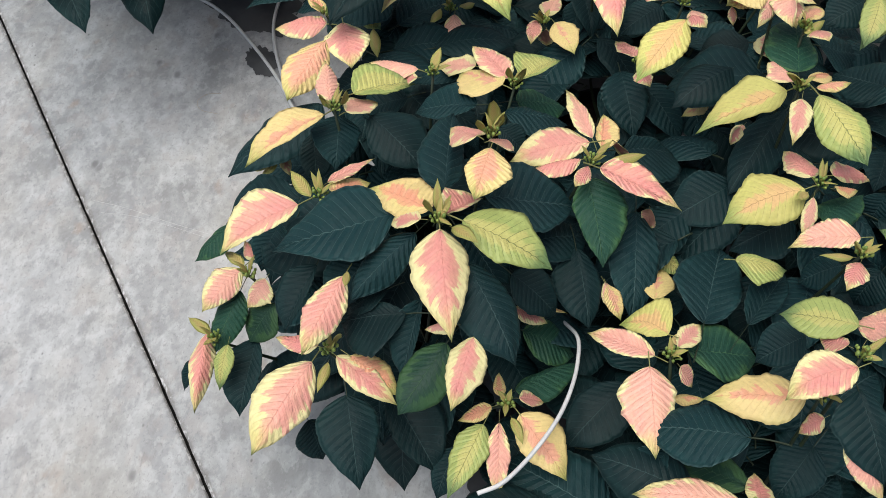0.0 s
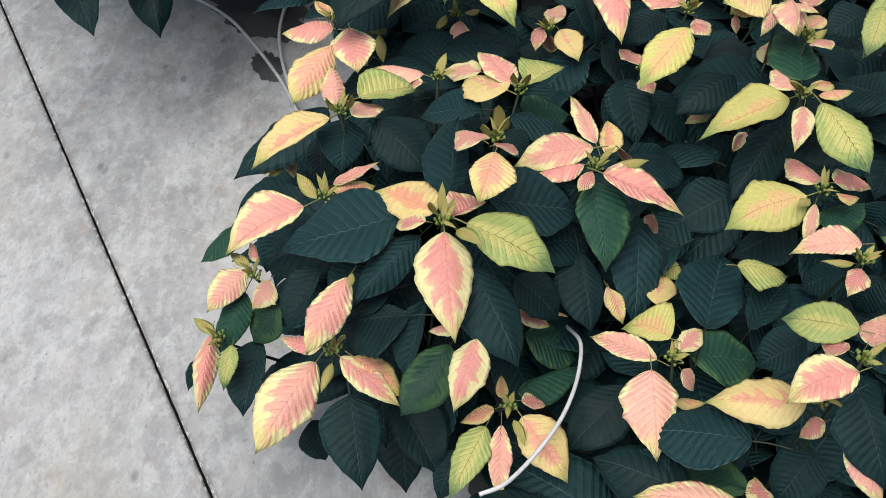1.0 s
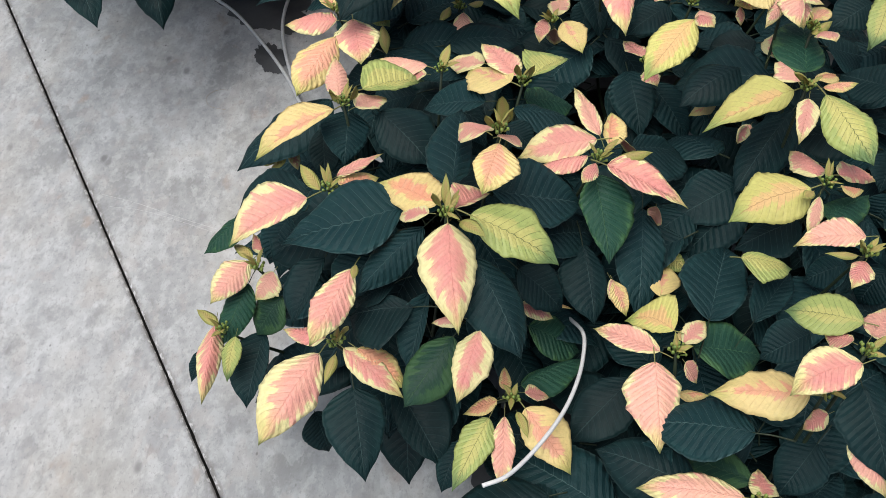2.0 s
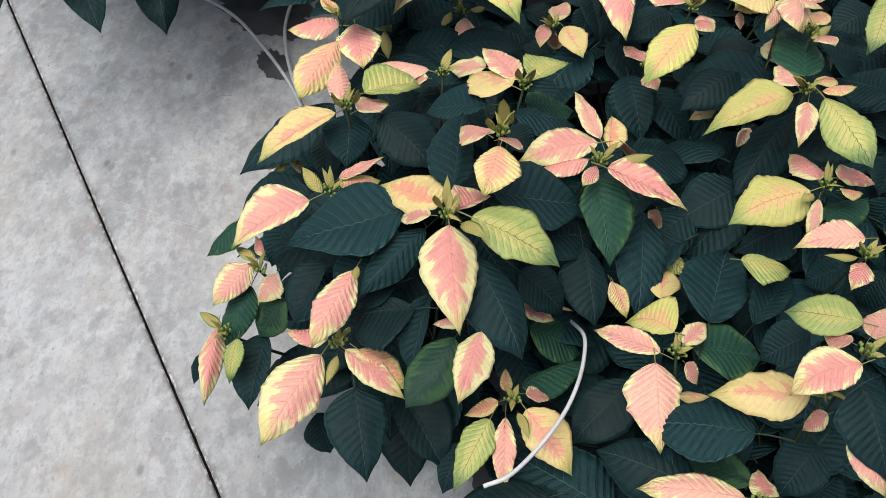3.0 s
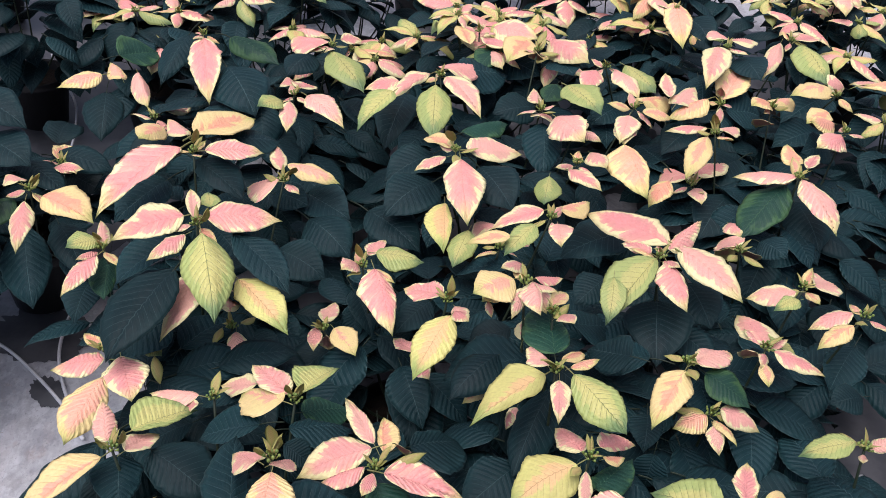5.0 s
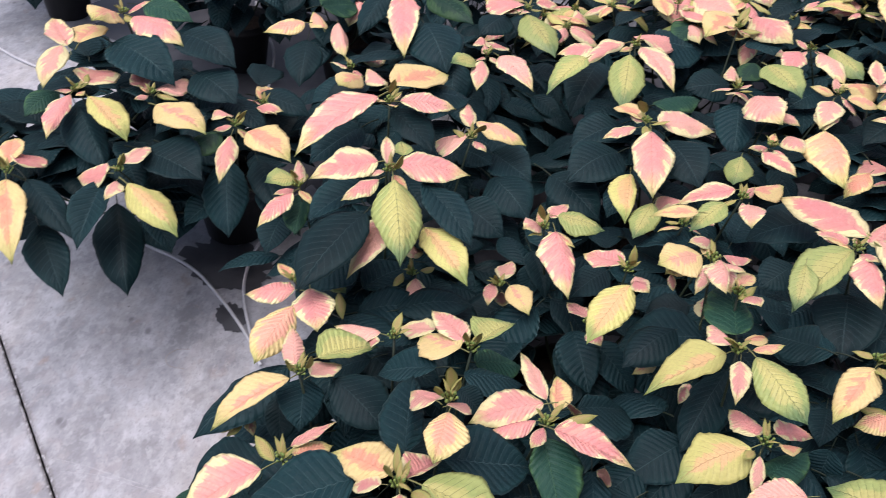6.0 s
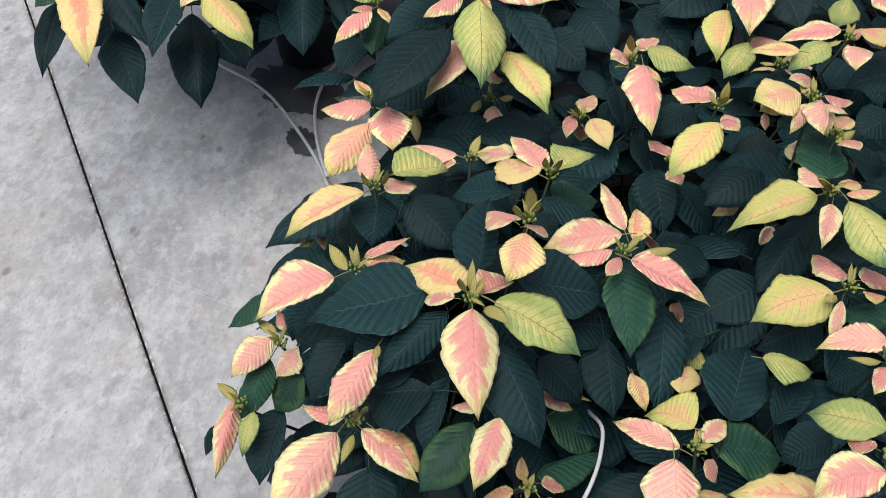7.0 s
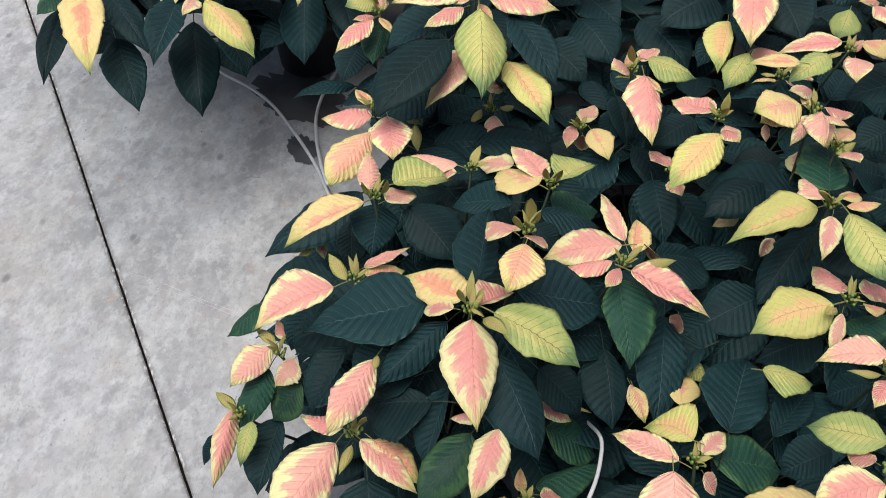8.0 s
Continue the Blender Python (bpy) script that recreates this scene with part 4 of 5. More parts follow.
leaf("p", 0.371, 0.510, 0.500, 172, -16, 0.112, 0.045, 2, shape=(0.43, 0.52, 0.00))
leaf("p", 0.395, 0.513, 0.500, 81, -34, 0.060, 0.032, -3, FLAT_BLADES)
leaf("d", 0.475, 0.549, 0.410, 45, -22, 0.101, 0.056, -2, FLAT_BLADES)
leaf("d", 0.342, 0.513, 0.470, -149, -54, 0.066, 0.053, -7)
leaf("y", 0.326, 0.910, 0.420, -25, -24, 0.048, 0.035, 0, shape=(0.50, 0.38, 0.02))
leaf("c", 0.319, 0.654, 0.460, 12, -13, 0.044, 0.016, 0, shape=(0.50, 0.38, 0.02))
leaf("p", 0.246, 0.829, 0.450, -56, -34, 0.052, 0.022, 0, shape=(0.50, 0.38, 0.02))
undergrowth(88, 0.18, 0.42, 0.27)
undergrowth(14, 0.38, 0.49, 0.10)
undergrowth(30, 0.20, 0.31, 0.22)
plant(-0.5, 2.09)
head(-0.794, 1.565, 0.495)
leaf("c", -0.785, 1.535, 0.495, -68, -15, 0.199, 0.079, -2, shape=(0.44, 0.35, -0.01))
leaf("d", -0.887, 1.720, 0.465, -110, -17, 0.102, 0.071, -12)
leaf("p", -0.820, 1.573, 0.495, 164, -20, 0.115, 0.074, -8, shape=(0.44, 0.36, 0.00))
leaf("p", -0.787, 1.595, 0.495, 91, -26, 0.123, 0.070, 22, FLAT_BLADES)
leaf("c", -0.803, 1.593, 0.495, 110, -11, 0.146, 0.056, -2, shape=(0.51, 0.49, 0.00))
leaf("t", -0.800, 1.570, 0.495, -85, 74, 0.040, 0.015, 4)
leaf("d", -0.771, 1.584, 0.465, -44, -15, 0.177, 0.068, 2, shape=(0.47, 0.40, 0.00))
leaf("d", -0.869, 1.594, 0.405, -83, -16, 0.189, 0.061, 1, shape=(0.59, 0.47, 0.00))
leaf("g", -0.835, 1.558, 0.465, -116, -8, 0.073, 0.048, -11)
leaf("d", -0.734, 1.517, 0.405, -58, -18, 0.176, 0.079, 1, shape=(0.47, 0.42, 0.00))
head(-0.594, 1.614, 0.483)
leaf("m", -0.564, 1.568, 0.483, -43, -10, 0.169, 0.075, -1, shape=(0.64, 0.32, 0.00))
leaf("p", -0.615, 1.599, 0.483, 153, -25, 0.098, 0.062, -34, FLAT_BLADES)
leaf("p", -0.588, 1.573, 0.483, -92, -2, 0.061, 0.034, -7, shape=(0.70, 0.41, 0.00))
leaf("p", -0.592, 1.638, 0.483, 83, -14, 0.119, 0.046, 3, shape=(0.38, 0.27, 0.00))
leaf("t", -0.598, 1.625, 0.483, -42, 58, 0.054, 0.018, 2)
leaf("d", -0.629, 1.613, 0.453, -93, -17, 0.169, 0.075, -2, shape=(0.49, 0.48, 0.00))
leaf("d", -0.616, 1.624, 0.393, -71, -31, 0.203, 0.100, 1, shape=(0.44, 0.37, 0.00))
leaf("d", -0.587, 1.738, 0.453, -24, -8, 0.152, 0.128, 8, shape=(0.57, 0.40, 0.00))
leaf("d", -0.553, 1.616, 0.393, -50, -20, 0.119, 0.066, 1, shape=(0.57, 0.44, 0.00))
head(-0.399, 1.794, 0.500)
fuller(-0.399, 1.794, 0.500)
leaf("c", -0.370, 1.764, 0.500, -37, -6, 0.130, 0.088, 8, shape=(0.70, 0.21, 0.00))
leaf("p", -0.399, 1.745, 0.500, -91, -20, 0.120, 0.045, -0, shape=(0.50, 0.35, 0.00))
leaf("g", -0.435, 1.803, 0.470, -135, -12, 0.087, 0.062, -16)
leaf("d", -0.427, 1.799, 0.410, -79, -31, 0.188, 0.098, 3, shape=(0.46, 0.51, 0.00))
leaf("p", -0.425, 1.826, 0.500, 123, -17, 0.088, 0.042, 1, FLAT_BLADES)
leaf("d", -0.359, 1.802, 0.410, -63, -20, 0.149, 0.079, 2)
leaf("t", -0.396, 1.807, 0.500, -49, 48, 0.062, 0.021, 1)
head(-0.755, 1.847, 0.530)
fuller(-0.755, 1.847, 0.530)
leaf("p", -0.758, 1.820, 0.530, -93, -13, 0.132, 0.049, -0, shape=(0.32, 0.33, 0.00))
leaf("m", -0.717, 1.817, 0.530, -44, -14, 0.151, 0.071, -1, shape=(0.63, 0.48, 0.00))
leaf("d", -0.752, 1.828, 0.500, -55, -22, 0.187, 0.086, -1, shape=(0.41, 0.35, 0.00))
leaf("g", -0.811, 1.881, 0.500, -117, -9, 0.095, 0.062, -14)
leaf("p", -0.747, 1.877, 0.530, 86, -18, 0.170, 0.091, 15, FLAT_BLADES)
head(-0.612, 1.910, 0.500)
fuller(-0.612, 1.910, 0.500)
leaf("c", -0.587, 1.854, 0.500, -41, 3, 0.178, 0.091, 8, shape=(0.56, 0.37, 0.00))
leaf("p", -0.630, 1.925, 0.500, 121, -5, 0.111, 0.044, -2, FLAT_BLADES)
leaf("p", -0.596, 1.919, 0.500, 81, -14, 0.140, 0.070, 3, FLAT_BLADES)
head(-1.013, 1.863, 0.450)
leaf("p", -0.972, 1.847, 0.450, -96, -8, 0.122, 0.066, -8, shape=(0.34, 0.40, 0.00))
leaf("d", -0.989, 1.957, 0.420, -49, -20, 0.121, 0.080, 0)
leaf("d", -1.101, 1.960, 0.360, -88, -24, 0.133, 0.071, -1)
head(-0.739, 2.151, 0.580)
fuller(-0.739, 2.151, 0.580)
leaf("p", -0.708, 2.123, 0.580, -31, -8, 0.159, 0.081, 5)
leaf("c", -0.751, 2.132, 0.580, -91, 18, 0.139, 0.088, -25)
leaf("g", -0.726, 2.261, 0.550, -11, -10, 0.129, 0.085, 16)
leaf("d", -0.734, 2.042, 0.550, -29, -15, 0.194, 0.132, 11)
leaf("p", -0.800, 1.951, 0.580, 121, -2, 0.181, 0.060, -0, FLAT_BLADES)
leaf("c", -0.781, 1.969, 0.580, 95, -11, 0.172, 0.092, -1, FLAT_BLADES)
leaf("p", -0.812, 1.949, 0.580, -90, -15, 0.133, 0.064, -1)
leaf("d", -0.595, 2.113, 0.550, -31, -10, 0.177, 0.125, 8)
leaf("d", -0.547, 2.032, 0.490, -39, -7, 0.152, 0.117, 14)
head(-0.390, 2.041, 0.420)
fuller(-0.390, 2.041, 0.420)
leaf("c", -0.404, 2.059, 0.420, 71, -22, 0.133, 0.080, 22, FLAT_BLADES)
leaf("p", -0.403, 2.017, 0.420, -5, -2, 0.062, 0.034, 15)
leaf("d", -0.413, 2.152, 0.330, -34, -11, 0.117, 0.094, 19)
undergrowth(54, 0.16, 0.36, 0.2, 130, 260)
undergrowth(14, 0.30, 0.44, 0.14)
undergrowth(26, 0.35, 0.44, 0.15, shift=(-0.16, -0.22), droop=(-15, 5))
undergrowth(18, 0.34, 0.43, 0.09, shift=(-0.30, -0.24), droop=(-12, 8))
undergrowth(26, 0.36, 0.48, 0.15, shift=(-0.26, -0.02), droop=(-15, 8))
undergrowth(16, 0.33, 0.42, 0.09, shift=(-0.43, -0.18), droop=(-12, 8))
undergrowth(12, 0.28, 0.38, 0.11, 90, 300, shift=(-0.19, -0.32), droop=(-20, 0))
undergrowth(12, 0.22, 0.33, 0.07, shift=(-0.31, 0.21), droop=(-15, 5))
undergrowth(12, 0.19, 0.30, 0.07, shift=(0.03, -0.01), droop=(-15, 5))
undergrowth(8, 0.24, 0.35, 0.05, shift=(-0.41, -0.14), droop=(-15, 5))
plant(0.33, 1.42)
head(0.168, 1.401, 0.427)
leaf("p", 0.172, 1.419, 0.427, 74, -12, 0.085, 0.038, -2, FLAT_BLADES)
leaf("p", 0.156, 1.404, 0.427, -100, -17, 0.049, 0.027, -2)
leaf("p", 0.173, 1.380, 0.427, 69, -70, 0.049, 0.027, -5, FLAT_BLADES)
leaf("c", 0.187, 1.400, 0.427, -65, -4, 0.077, 0.049, 14)
leaf("d", 0.237, 1.510, 0.397, -97, -37, 0.076, 0.047, 2)
leaf("d", 0.223, 1.419, 0.337, 35, -19, 0.143, 0.091, 5, FLAT_BLADES)
leaf("t", 0.166, 1.405, 0.427, -125, 62, 0.034, 0.012, 2)
head(0.373, 1.313, 0.550)
leaf("m", 0.373, 1.271, 0.550, -125, -15, 0.134, 0.067, -0, shape=(0.48, 0.40, -0.02))
leaf("p", 0.380, 1.281, 0.550, -73, 20, 0.053, 0.029, 14)
leaf("d", 0.366, 1.425, 0.460, -144, -19, 0.091, 0.067, -11)
leaf("t", 0.378, 1.318, 0.550, -85, 57, 0.041, 0.014, -1)
head(0.326, 1.308, 0.430)
leaf("p", 0.325, 1.322, 0.430, 114, -17, 0.074, 0.034, -1, FLAT_BLADES)
leaf("p", 0.325, 1.286, 0.430, -75, 12, 0.050, 0.030, 9)
head(0.243, 1.468, 0.517)
fuller(0.243, 1.468, 0.517)
leaf("p", 0.264, 1.456, 0.517, -83, -13, 0.148, 0.063, -3, shape=(0.41, 0.30, 0.00))
leaf("p", 0.257, 1.500, 0.517, 60, -10, 0.081, 0.035, 1, FLAT_BLADES)
leaf("y", 0.272, 1.506, 0.517, -2, -14, 0.092, 0.065, 8, shape=(0.43, 0.31, 0.00))
leaf("p", 0.235, 1.470, 0.517, -125, 24, 0.064, 0.038, -25)
leaf("t", 0.246, 1.490, 0.517, -129, 64, 0.051, 0.018, 4)
leaf("d", 0.285, 1.793, 0.427, -47, -14, 0.156, 0.111, 14)
leaf("d", 0.231, 1.511, 0.427, -71, -29, 0.104, 0.056, -3)
leaf("p", 0.370, 1.332, 0.550, 129, -23, 0.099, 0.054, -13, FLAT_BLADES)
leaf("p", 0.384, 1.295, 0.550, -76, 7, 0.049, 0.029, 11)
leaf("t", 0.382, 1.326, 0.550, 90, 83, 0.038, 0.015, -6)
head(0.595, 1.486, 0.600)
fuller(0.595, 1.486, 0.600)
leaf("p", 0.587, 1.510, 0.600, -169, -14, 0.110, 0.052, -2, shape=(0.42, 0.31, 0.00))
leaf("p", 0.602, 1.462, 0.600, -102, 7, 0.088, 0.045, 8, shape=(0.57, 0.41, 0.00))
leaf("c", 0.620, 1.509, 0.600, 41, -14, 0.111, 0.052, 3, FLAT_BLADES)
leaf("y", 0.559, 1.462, 0.600, -143, -20, 0.087, 0.051, -1)
leaf("c", 0.504, 1.427, 0.600, 172, -15, 0.081, 0.036, -8, shape=(0.43, 0.35, 0.00))
head(0.518, 1.534, 0.500)
fuller(0.518, 1.534, 0.500)
leaf("p", 0.520, 1.604, 0.500, 98, -28, 0.123, 0.065, -16, FLAT_BLADES)
leaf("y", 0.467, 1.598, 0.500, -118, -16, 0.097, 0.057, 2)
leaf("p", 0.542, 1.543, 0.500, 48, -25, 0.089, 0.047, 3, FLAT_BLADES)
undergrowth(64, 0.18, 0.42, 0.25)
undergrowth(14, 0.28, 0.37, 0.10)
undergrowth(30, 0.20, 0.31, 0.22)
plant(0.58, 1.93)
head(0.470, 1.802, 0.570)
fuller(0.470, 1.802, 0.570)
leaf("p", 0.474, 1.760, 0.570, -95, -10, 0.190, 0.085, -2, shape=(0.57, 0.34, -0.05))
leaf("p", 0.496, 1.804, 0.570, 16, -14, 0.140, 0.093, 8, shape=(0.66, 0.44, 0.00))
leaf("p", 0.444, 1.772, 0.570, -154, -8, 0.078, 0.033, -7, shape=(0.45, 0.45, 0.00))
leaf("c", 0.460, 1.811, 0.570, 104, -19, 0.143, 0.055, -8, shape=(0.45, 0.50, 0.00))
leaf("g", 0.513, 1.938, 0.540, 41, -12, 0.175, 0.068, 0, shape=(0.41, 0.28, 0.00))
leaf("t", 0.469, 1.839, 0.570, -117, 47, 0.068, 0.024, 3)
leaf("d", 0.520, 1.778, 0.540, -70, -11, 0.143, 0.110, 16)
leaf("d", 0.428, 1.820, 0.480, -140, -8, 0.155, 0.119, -14)
leaf("d", 0.449, 1.947, 0.480, -149, -12, 0.143, 0.100, -10)
leaf("m", 0.432, 1.685, 0.510, -99, -13, 0.132, 0.057, -0, shape=(0.26, 0.52, 0.00))
head(0.496, 2.183, 0.570)
fuller(0.496, 2.183, 0.570)
leaf("p", 0.511, 2.175, 0.570, -72, -8, 0.177, 0.071, -0, shape=(0.56, 0.34, 0.00))
leaf("y", 0.475, 2.126, 0.570, -100, -13, 0.189, 0.087, -1, shape=(0.51, 0.42, 0.00))
leaf("p", 0.389, 2.148, 0.570, 178, -15, 0.083, 0.072, -5, shape=(0.39, 0.27, 0.00))
leaf("p", 0.471, 2.190, 0.570, -131, -4, 0.174, 0.046, -8, shape=(0.20, 0.20, 0.00))
leaf("p", 0.521, 2.220, 0.570, 54, -15, 0.191, 0.097, 9, FLAT_BLADES)
leaf("y", 0.369, 2.091, 0.570, -130, -16, 0.149, 0.070, 2, shape=(0.35, 0.21, 0.00))
leaf("d", 0.429, 2.266, 0.480, -115, -22, 0.196, 0.108, -2)
leaf("d", 0.564, 2.276, 0.540, 26, -15, 0.172, 0.127, 28, FLAT_BLADES)
leaf("d", 0.716, 2.488, 0.480, -48, -1, 0.144, 0.115, 36)
head(0.779, 1.935, 0.550)
fuller(0.779, 1.935, 0.550)
leaf("p", 0.746, 1.991, 0.550, -79, 4, 0.137, 0.090, 23)
leaf("y", 0.820, 2.163, 0.550, -73, -2, 0.150, 0.100, 8, shape=(0.51, 0.38, 0.00))
head(0.748, 1.808, 0.530)
fuller(0.748, 1.808, 0.530)
leaf("p", 0.720, 1.777, 0.530, -56, -4, 0.093, 0.050, 8, shape=(0.65, 0.28, 0.00))
leaf("c", 0.884, 1.887, 0.530, -92, -7, 0.188, 0.089, 7, shape=(0.31, 0.41, 0.00))
leaf("p", 0.792, 1.852, 0.530, -85, 7, 0.087, 0.051, 16)
leaf("y", 0.670, 1.752, 0.530, -110, -9, 0.091, 0.059, 0)
leaf("p", 0.923, 1.989, 0.530, -111, -6, 0.090, 0.055, 1)
head(0.656, 2.496, 0.560)
fuller(0.656, 2.496, 0.560)
leaf("p", 0.703, 2.527, 0.560, -40, 1, 0.137, 0.092, 27)
leaf("p", 0.655, 2.405, 0.560, 45, -14, 0.178, 0.094, 4, FLAT_BLADES)
leaf("c", 0.784, 2.442, 0.560, -124, -4, 0.149, 0.094, -11)
leaf("g", 0.695, 2.432, 0.530, -127, -7, 0.113, 0.075, -14)
leaf("c", 0.613, 2.403, 0.560, 92, -2, 0.146, 0.056, 2, FLAT_BLADES)
leaf("d", 0.684, 2.418, 0.470, -127, -3, 0.121, 0.097, -17)
head(0.791, 2.366, 0.560)
fuller(0.791, 2.366, 0.560)
leaf("p", 0.840, 2.426, 0.560, -67, 2, 0.164, 0.096, 23)
leaf("p", 0.781, 2.358, 0.560, 58, -37, 0.084, 0.042, 1, FLAT_BLADES)
leaf("d", 0.853, 2.393, 0.530, -83, 1, 0.128, 0.099, 20)
leaf("t", 0.803, 2.404, 0.560, 56, 21, 0.061, 0.023, 3)
leaf("d", 1.036, 2.508, 0.470, 97, -19, 0.176, 0.134, -29, FLAT_BLADES)
head(0.956, 2.039, 0.550)
fuller(0.956, 2.039, 0.550)
leaf("c", 0.988, 2.070, 0.550, 42, -15, 0.163, 0.087, 8, FLAT_BLADES)
leaf("c", 0.968, 2.009, 0.550, 13, -17, 0.091, 0.050, 11)
leaf("p", 0.928, 1.995, 0.550, -118, -13, 0.104, 0.061, -1, shape=(0.55, 0.28, 0.00))
leaf("d", 0.990, 2.220, 0.460, -144, -7, 0.121, 0.097, -19)
leaf("d", 0.984, 2.413, 0.460, -116, -16, 0.126, 0.087, -2)
leaf("p", 1.070, 2.094, 0.550, 77, 7, 0.117, 0.041, -2, FLAT_BLADES)
leaf("p", 1.071, 2.057, 0.550, 51, -5, 0.166, 0.068, -1, FLAT_BLADES)
head(0.725, 2.054, 0.540)
fuller(0.725, 2.054, 0.540)
leaf("p", 0.722, 2.085, 0.540, 82, 1, 0.082, 0.035, -1, FLAT_BLADES)
leaf("p", 0.713, 2.016, 0.540, 60, -24, 0.125, 0.065, 7, FLAT_BLADES)
leaf("g", 0.824, 2.257, 0.510, -123, -9, 0.087, 0.066, -8)
leaf("d", 0.730, 2.039, 0.510, -102, -17, 0.181, 0.096, 2)
leaf("d", 0.769, 2.252, 0.450, -160, 1, 0.132, 0.106, -26)
undergrowth(72, 0.18, 0.44, 0.29)
undergrowth(14, 0.38, 0.49, 0.10)
undergrowth(30, 0.29, 0.405, 0.22)
plant(0.8, 1.2)
head(0.761, 1.351, 0.600)
fuller(0.761, 1.351, 0.600)
leaf("y", 0.751, 1.343, 0.600, -135, -12, 0.176, 0.076, -0, shape=(0.31, 0.41, 0.00))
leaf("p", 0.788, 1.386, 0.600, 120, -11, 0.199, 0.093, -5, shape=(0.33, 0.44, 0.00))
leaf("p", 0.786, 1.368, 0.600, 44, -1, 0.138, 0.039, 1, shape=(0.48, 0.32, 0.00))
leaf("p", 0.805, 1.376, 0.600, -64, -7, 0.152, 0.077, 8, shape=(0.58, 0.41, 0.00))
leaf("p", 0.767, 1.329, 0.600, -89, -14, 0.105, 0.052, -0, shape=(0.32, 0.38, 0.00))
leaf("p", 0.747, 1.360, 0.600, 102, -23, 0.098, 0.037, -8, shape=(0.67, 0.20, 0.00))
leaf("d", 0.770, 1.336, 0.510, -108, -13, 0.148, 0.118, 6)
leaf("d", 0.847, 1.384, 0.510, -85, -12, 0.110, 0.088, 17)
leaf("d", 0.787, 1.554, 0.510, -170, -14, 0.156, 0.107, -11)
leaf("d", 0.701, 1.184, 0.510, 144, -20, 0.122, 0.084, -8, FLAT_BLADES)
head(0.881, 1.145, 0.555)
fuller(0.881, 1.145, 0.555)
leaf("p", 0.882, 1.156, 0.555, 84, -16, 0.120, 0.067, 1, shape=(0.33, 0.52, 0.00))
leaf("p", 0.890, 1.135, 0.555, -24, -17, 0.091, 0.040, 8, shape=(0.46, 0.30, 0.00))
leaf("c", 0.860, 1.109, 0.555, -103, -12, 0.046, 0.025, 1, shape=(0.49, 0.50, 0.00))
leaf("p", 0.857, 1.136, 0.555, 72, -48, 0.073, 0.037, 6, FLAT_BLADES)
leaf("y", 0.900, 1.155, 0.555, 31, -33, 0.100, 0.058, 11, FLAT_BLADES)
head(0.732, 1.116, 0.560)
fuller(0.732, 1.116, 0.560)
leaf("c", 0.718, 1.097, 0.560, -132, -14, 0.120, 0.057, 1, shape=(0.48, 0.32, 0.00))
leaf("p", 0.746, 1.115, 0.560, 35, -22, 0.133, 0.050, 8, shape=(0.49, 0.42, 0.00))
leaf("g", 0.770, 1.120, 0.530, -44, -18, 0.085, 0.069, 8, shape=(0.53, 0.32, 0.00))
leaf("d", 0.826, 1.302, 0.470, -162, -9, 0.087, 0.069, -18)
head(0.762, 1.059, 0.500)
fuller(0.762, 1.059, 0.500)
leaf("p", 0.781, 1.067, 0.500, -27, -21, 0.071, 0.042, 17)
leaf("c", 0.753, 1.056, 0.500, -167, -9, 0.061, 0.039, -11)
leaf("p", 0.753, 1.032, 0.500, -94, -23, 0.047, 0.028, 9)
leaf("d", 0.858, 1.106, 0.410, -63, -25, 0.098, 0.067, 9)
leaf("d", 0.721, 1.089, 0.410, -4, -30, 0.107, 0.086, 32)
head(1.081, 1.370, 0.500)
fuller(1.081, 1.370, 0.500)
leaf("p", 1.057, 1.357, 0.500, 166, -17, 0.089, 0.063, -2, shape=(0.60, 0.35, 0.00))
leaf("p", 1.105, 1.372, 0.500, 30, -25, 0.128, 0.068, 13, FLAT_BLADES)
leaf("y", 1.051, 1.331, 0.500, -165, -10, 0.057, 0.036, -7)
leaf("d", 1.214, 1.628, 0.410, -154, -10, 0.108, 0.086, -18)
head(1.094, 1.207, 0.560)
fuller(1.094, 1.207, 0.560)
leaf("p", 1.076, 1.216, 0.560, -179, -22, 0.080, 0.040, 1)
leaf("c", 1.058, 1.183, 0.560, -163, -23, 0.076, 0.038, -3)
leaf("d", 1.117, 1.228, 0.470, -137, -23, 0.108, 0.073, -2)
undergrowth(80, 0.18, 0.44, 0.27)
undergrowth(14, 0.38, 0.49, 0.10)
undergrowth(30, 0.29, 0.405, 0.22)
plant(0.02, 2.28)
head(0.138, 2.178, 0.523)
fuller(0.138, 2.178, 0.523)
leaf("p", 0.169, 2.169, 0.523, -60, -6, 0.154, 0.071, 6, shape=(0.60, 0.26, 0.00))
leaf("p", 0.125, 2.137, 0.523, -95, -14, 0.105, 0.043, -4, shape=(0.52, 0.39, 0.00))
leaf("p", 0.128, 2.226, 0.523, 94, -11, 0.091, 0.040, -1, FLAT_BLADES)
leaf("y", 0.107, 2.142, 0.523, -131, 12, 0.084, 0.055, -20)
leaf("p", 0.149, 2.213, 0.523, 69, -22, 0.133, 0.064, 10, FLAT_BLADES)
leaf("d", 0.142, 2.253, 0.433, -85, -20, 0.147, 0.084, -2)
head(-0.088, 2.465, 0.560)
fuller(-0.088, 2.465, 0.560)
leaf("p", -0.087, 2.436, 0.560, -85, -14, 0.251, 0.081, 3, shape=(0.51, 0.42, 0.00))
leaf("d", -0.026, 2.322, 0.530, -68, -15, 0.193, 0.144, 11)
leaf("d", -0.131, 2.534, 0.530, -113, -22, 0.189, 0.086, -0)
leaf("g", -0.022, 2.514, 0.530, -46, -6, 0.176, 0.091, 8, shape=(0.60, 0.29, 0.00))
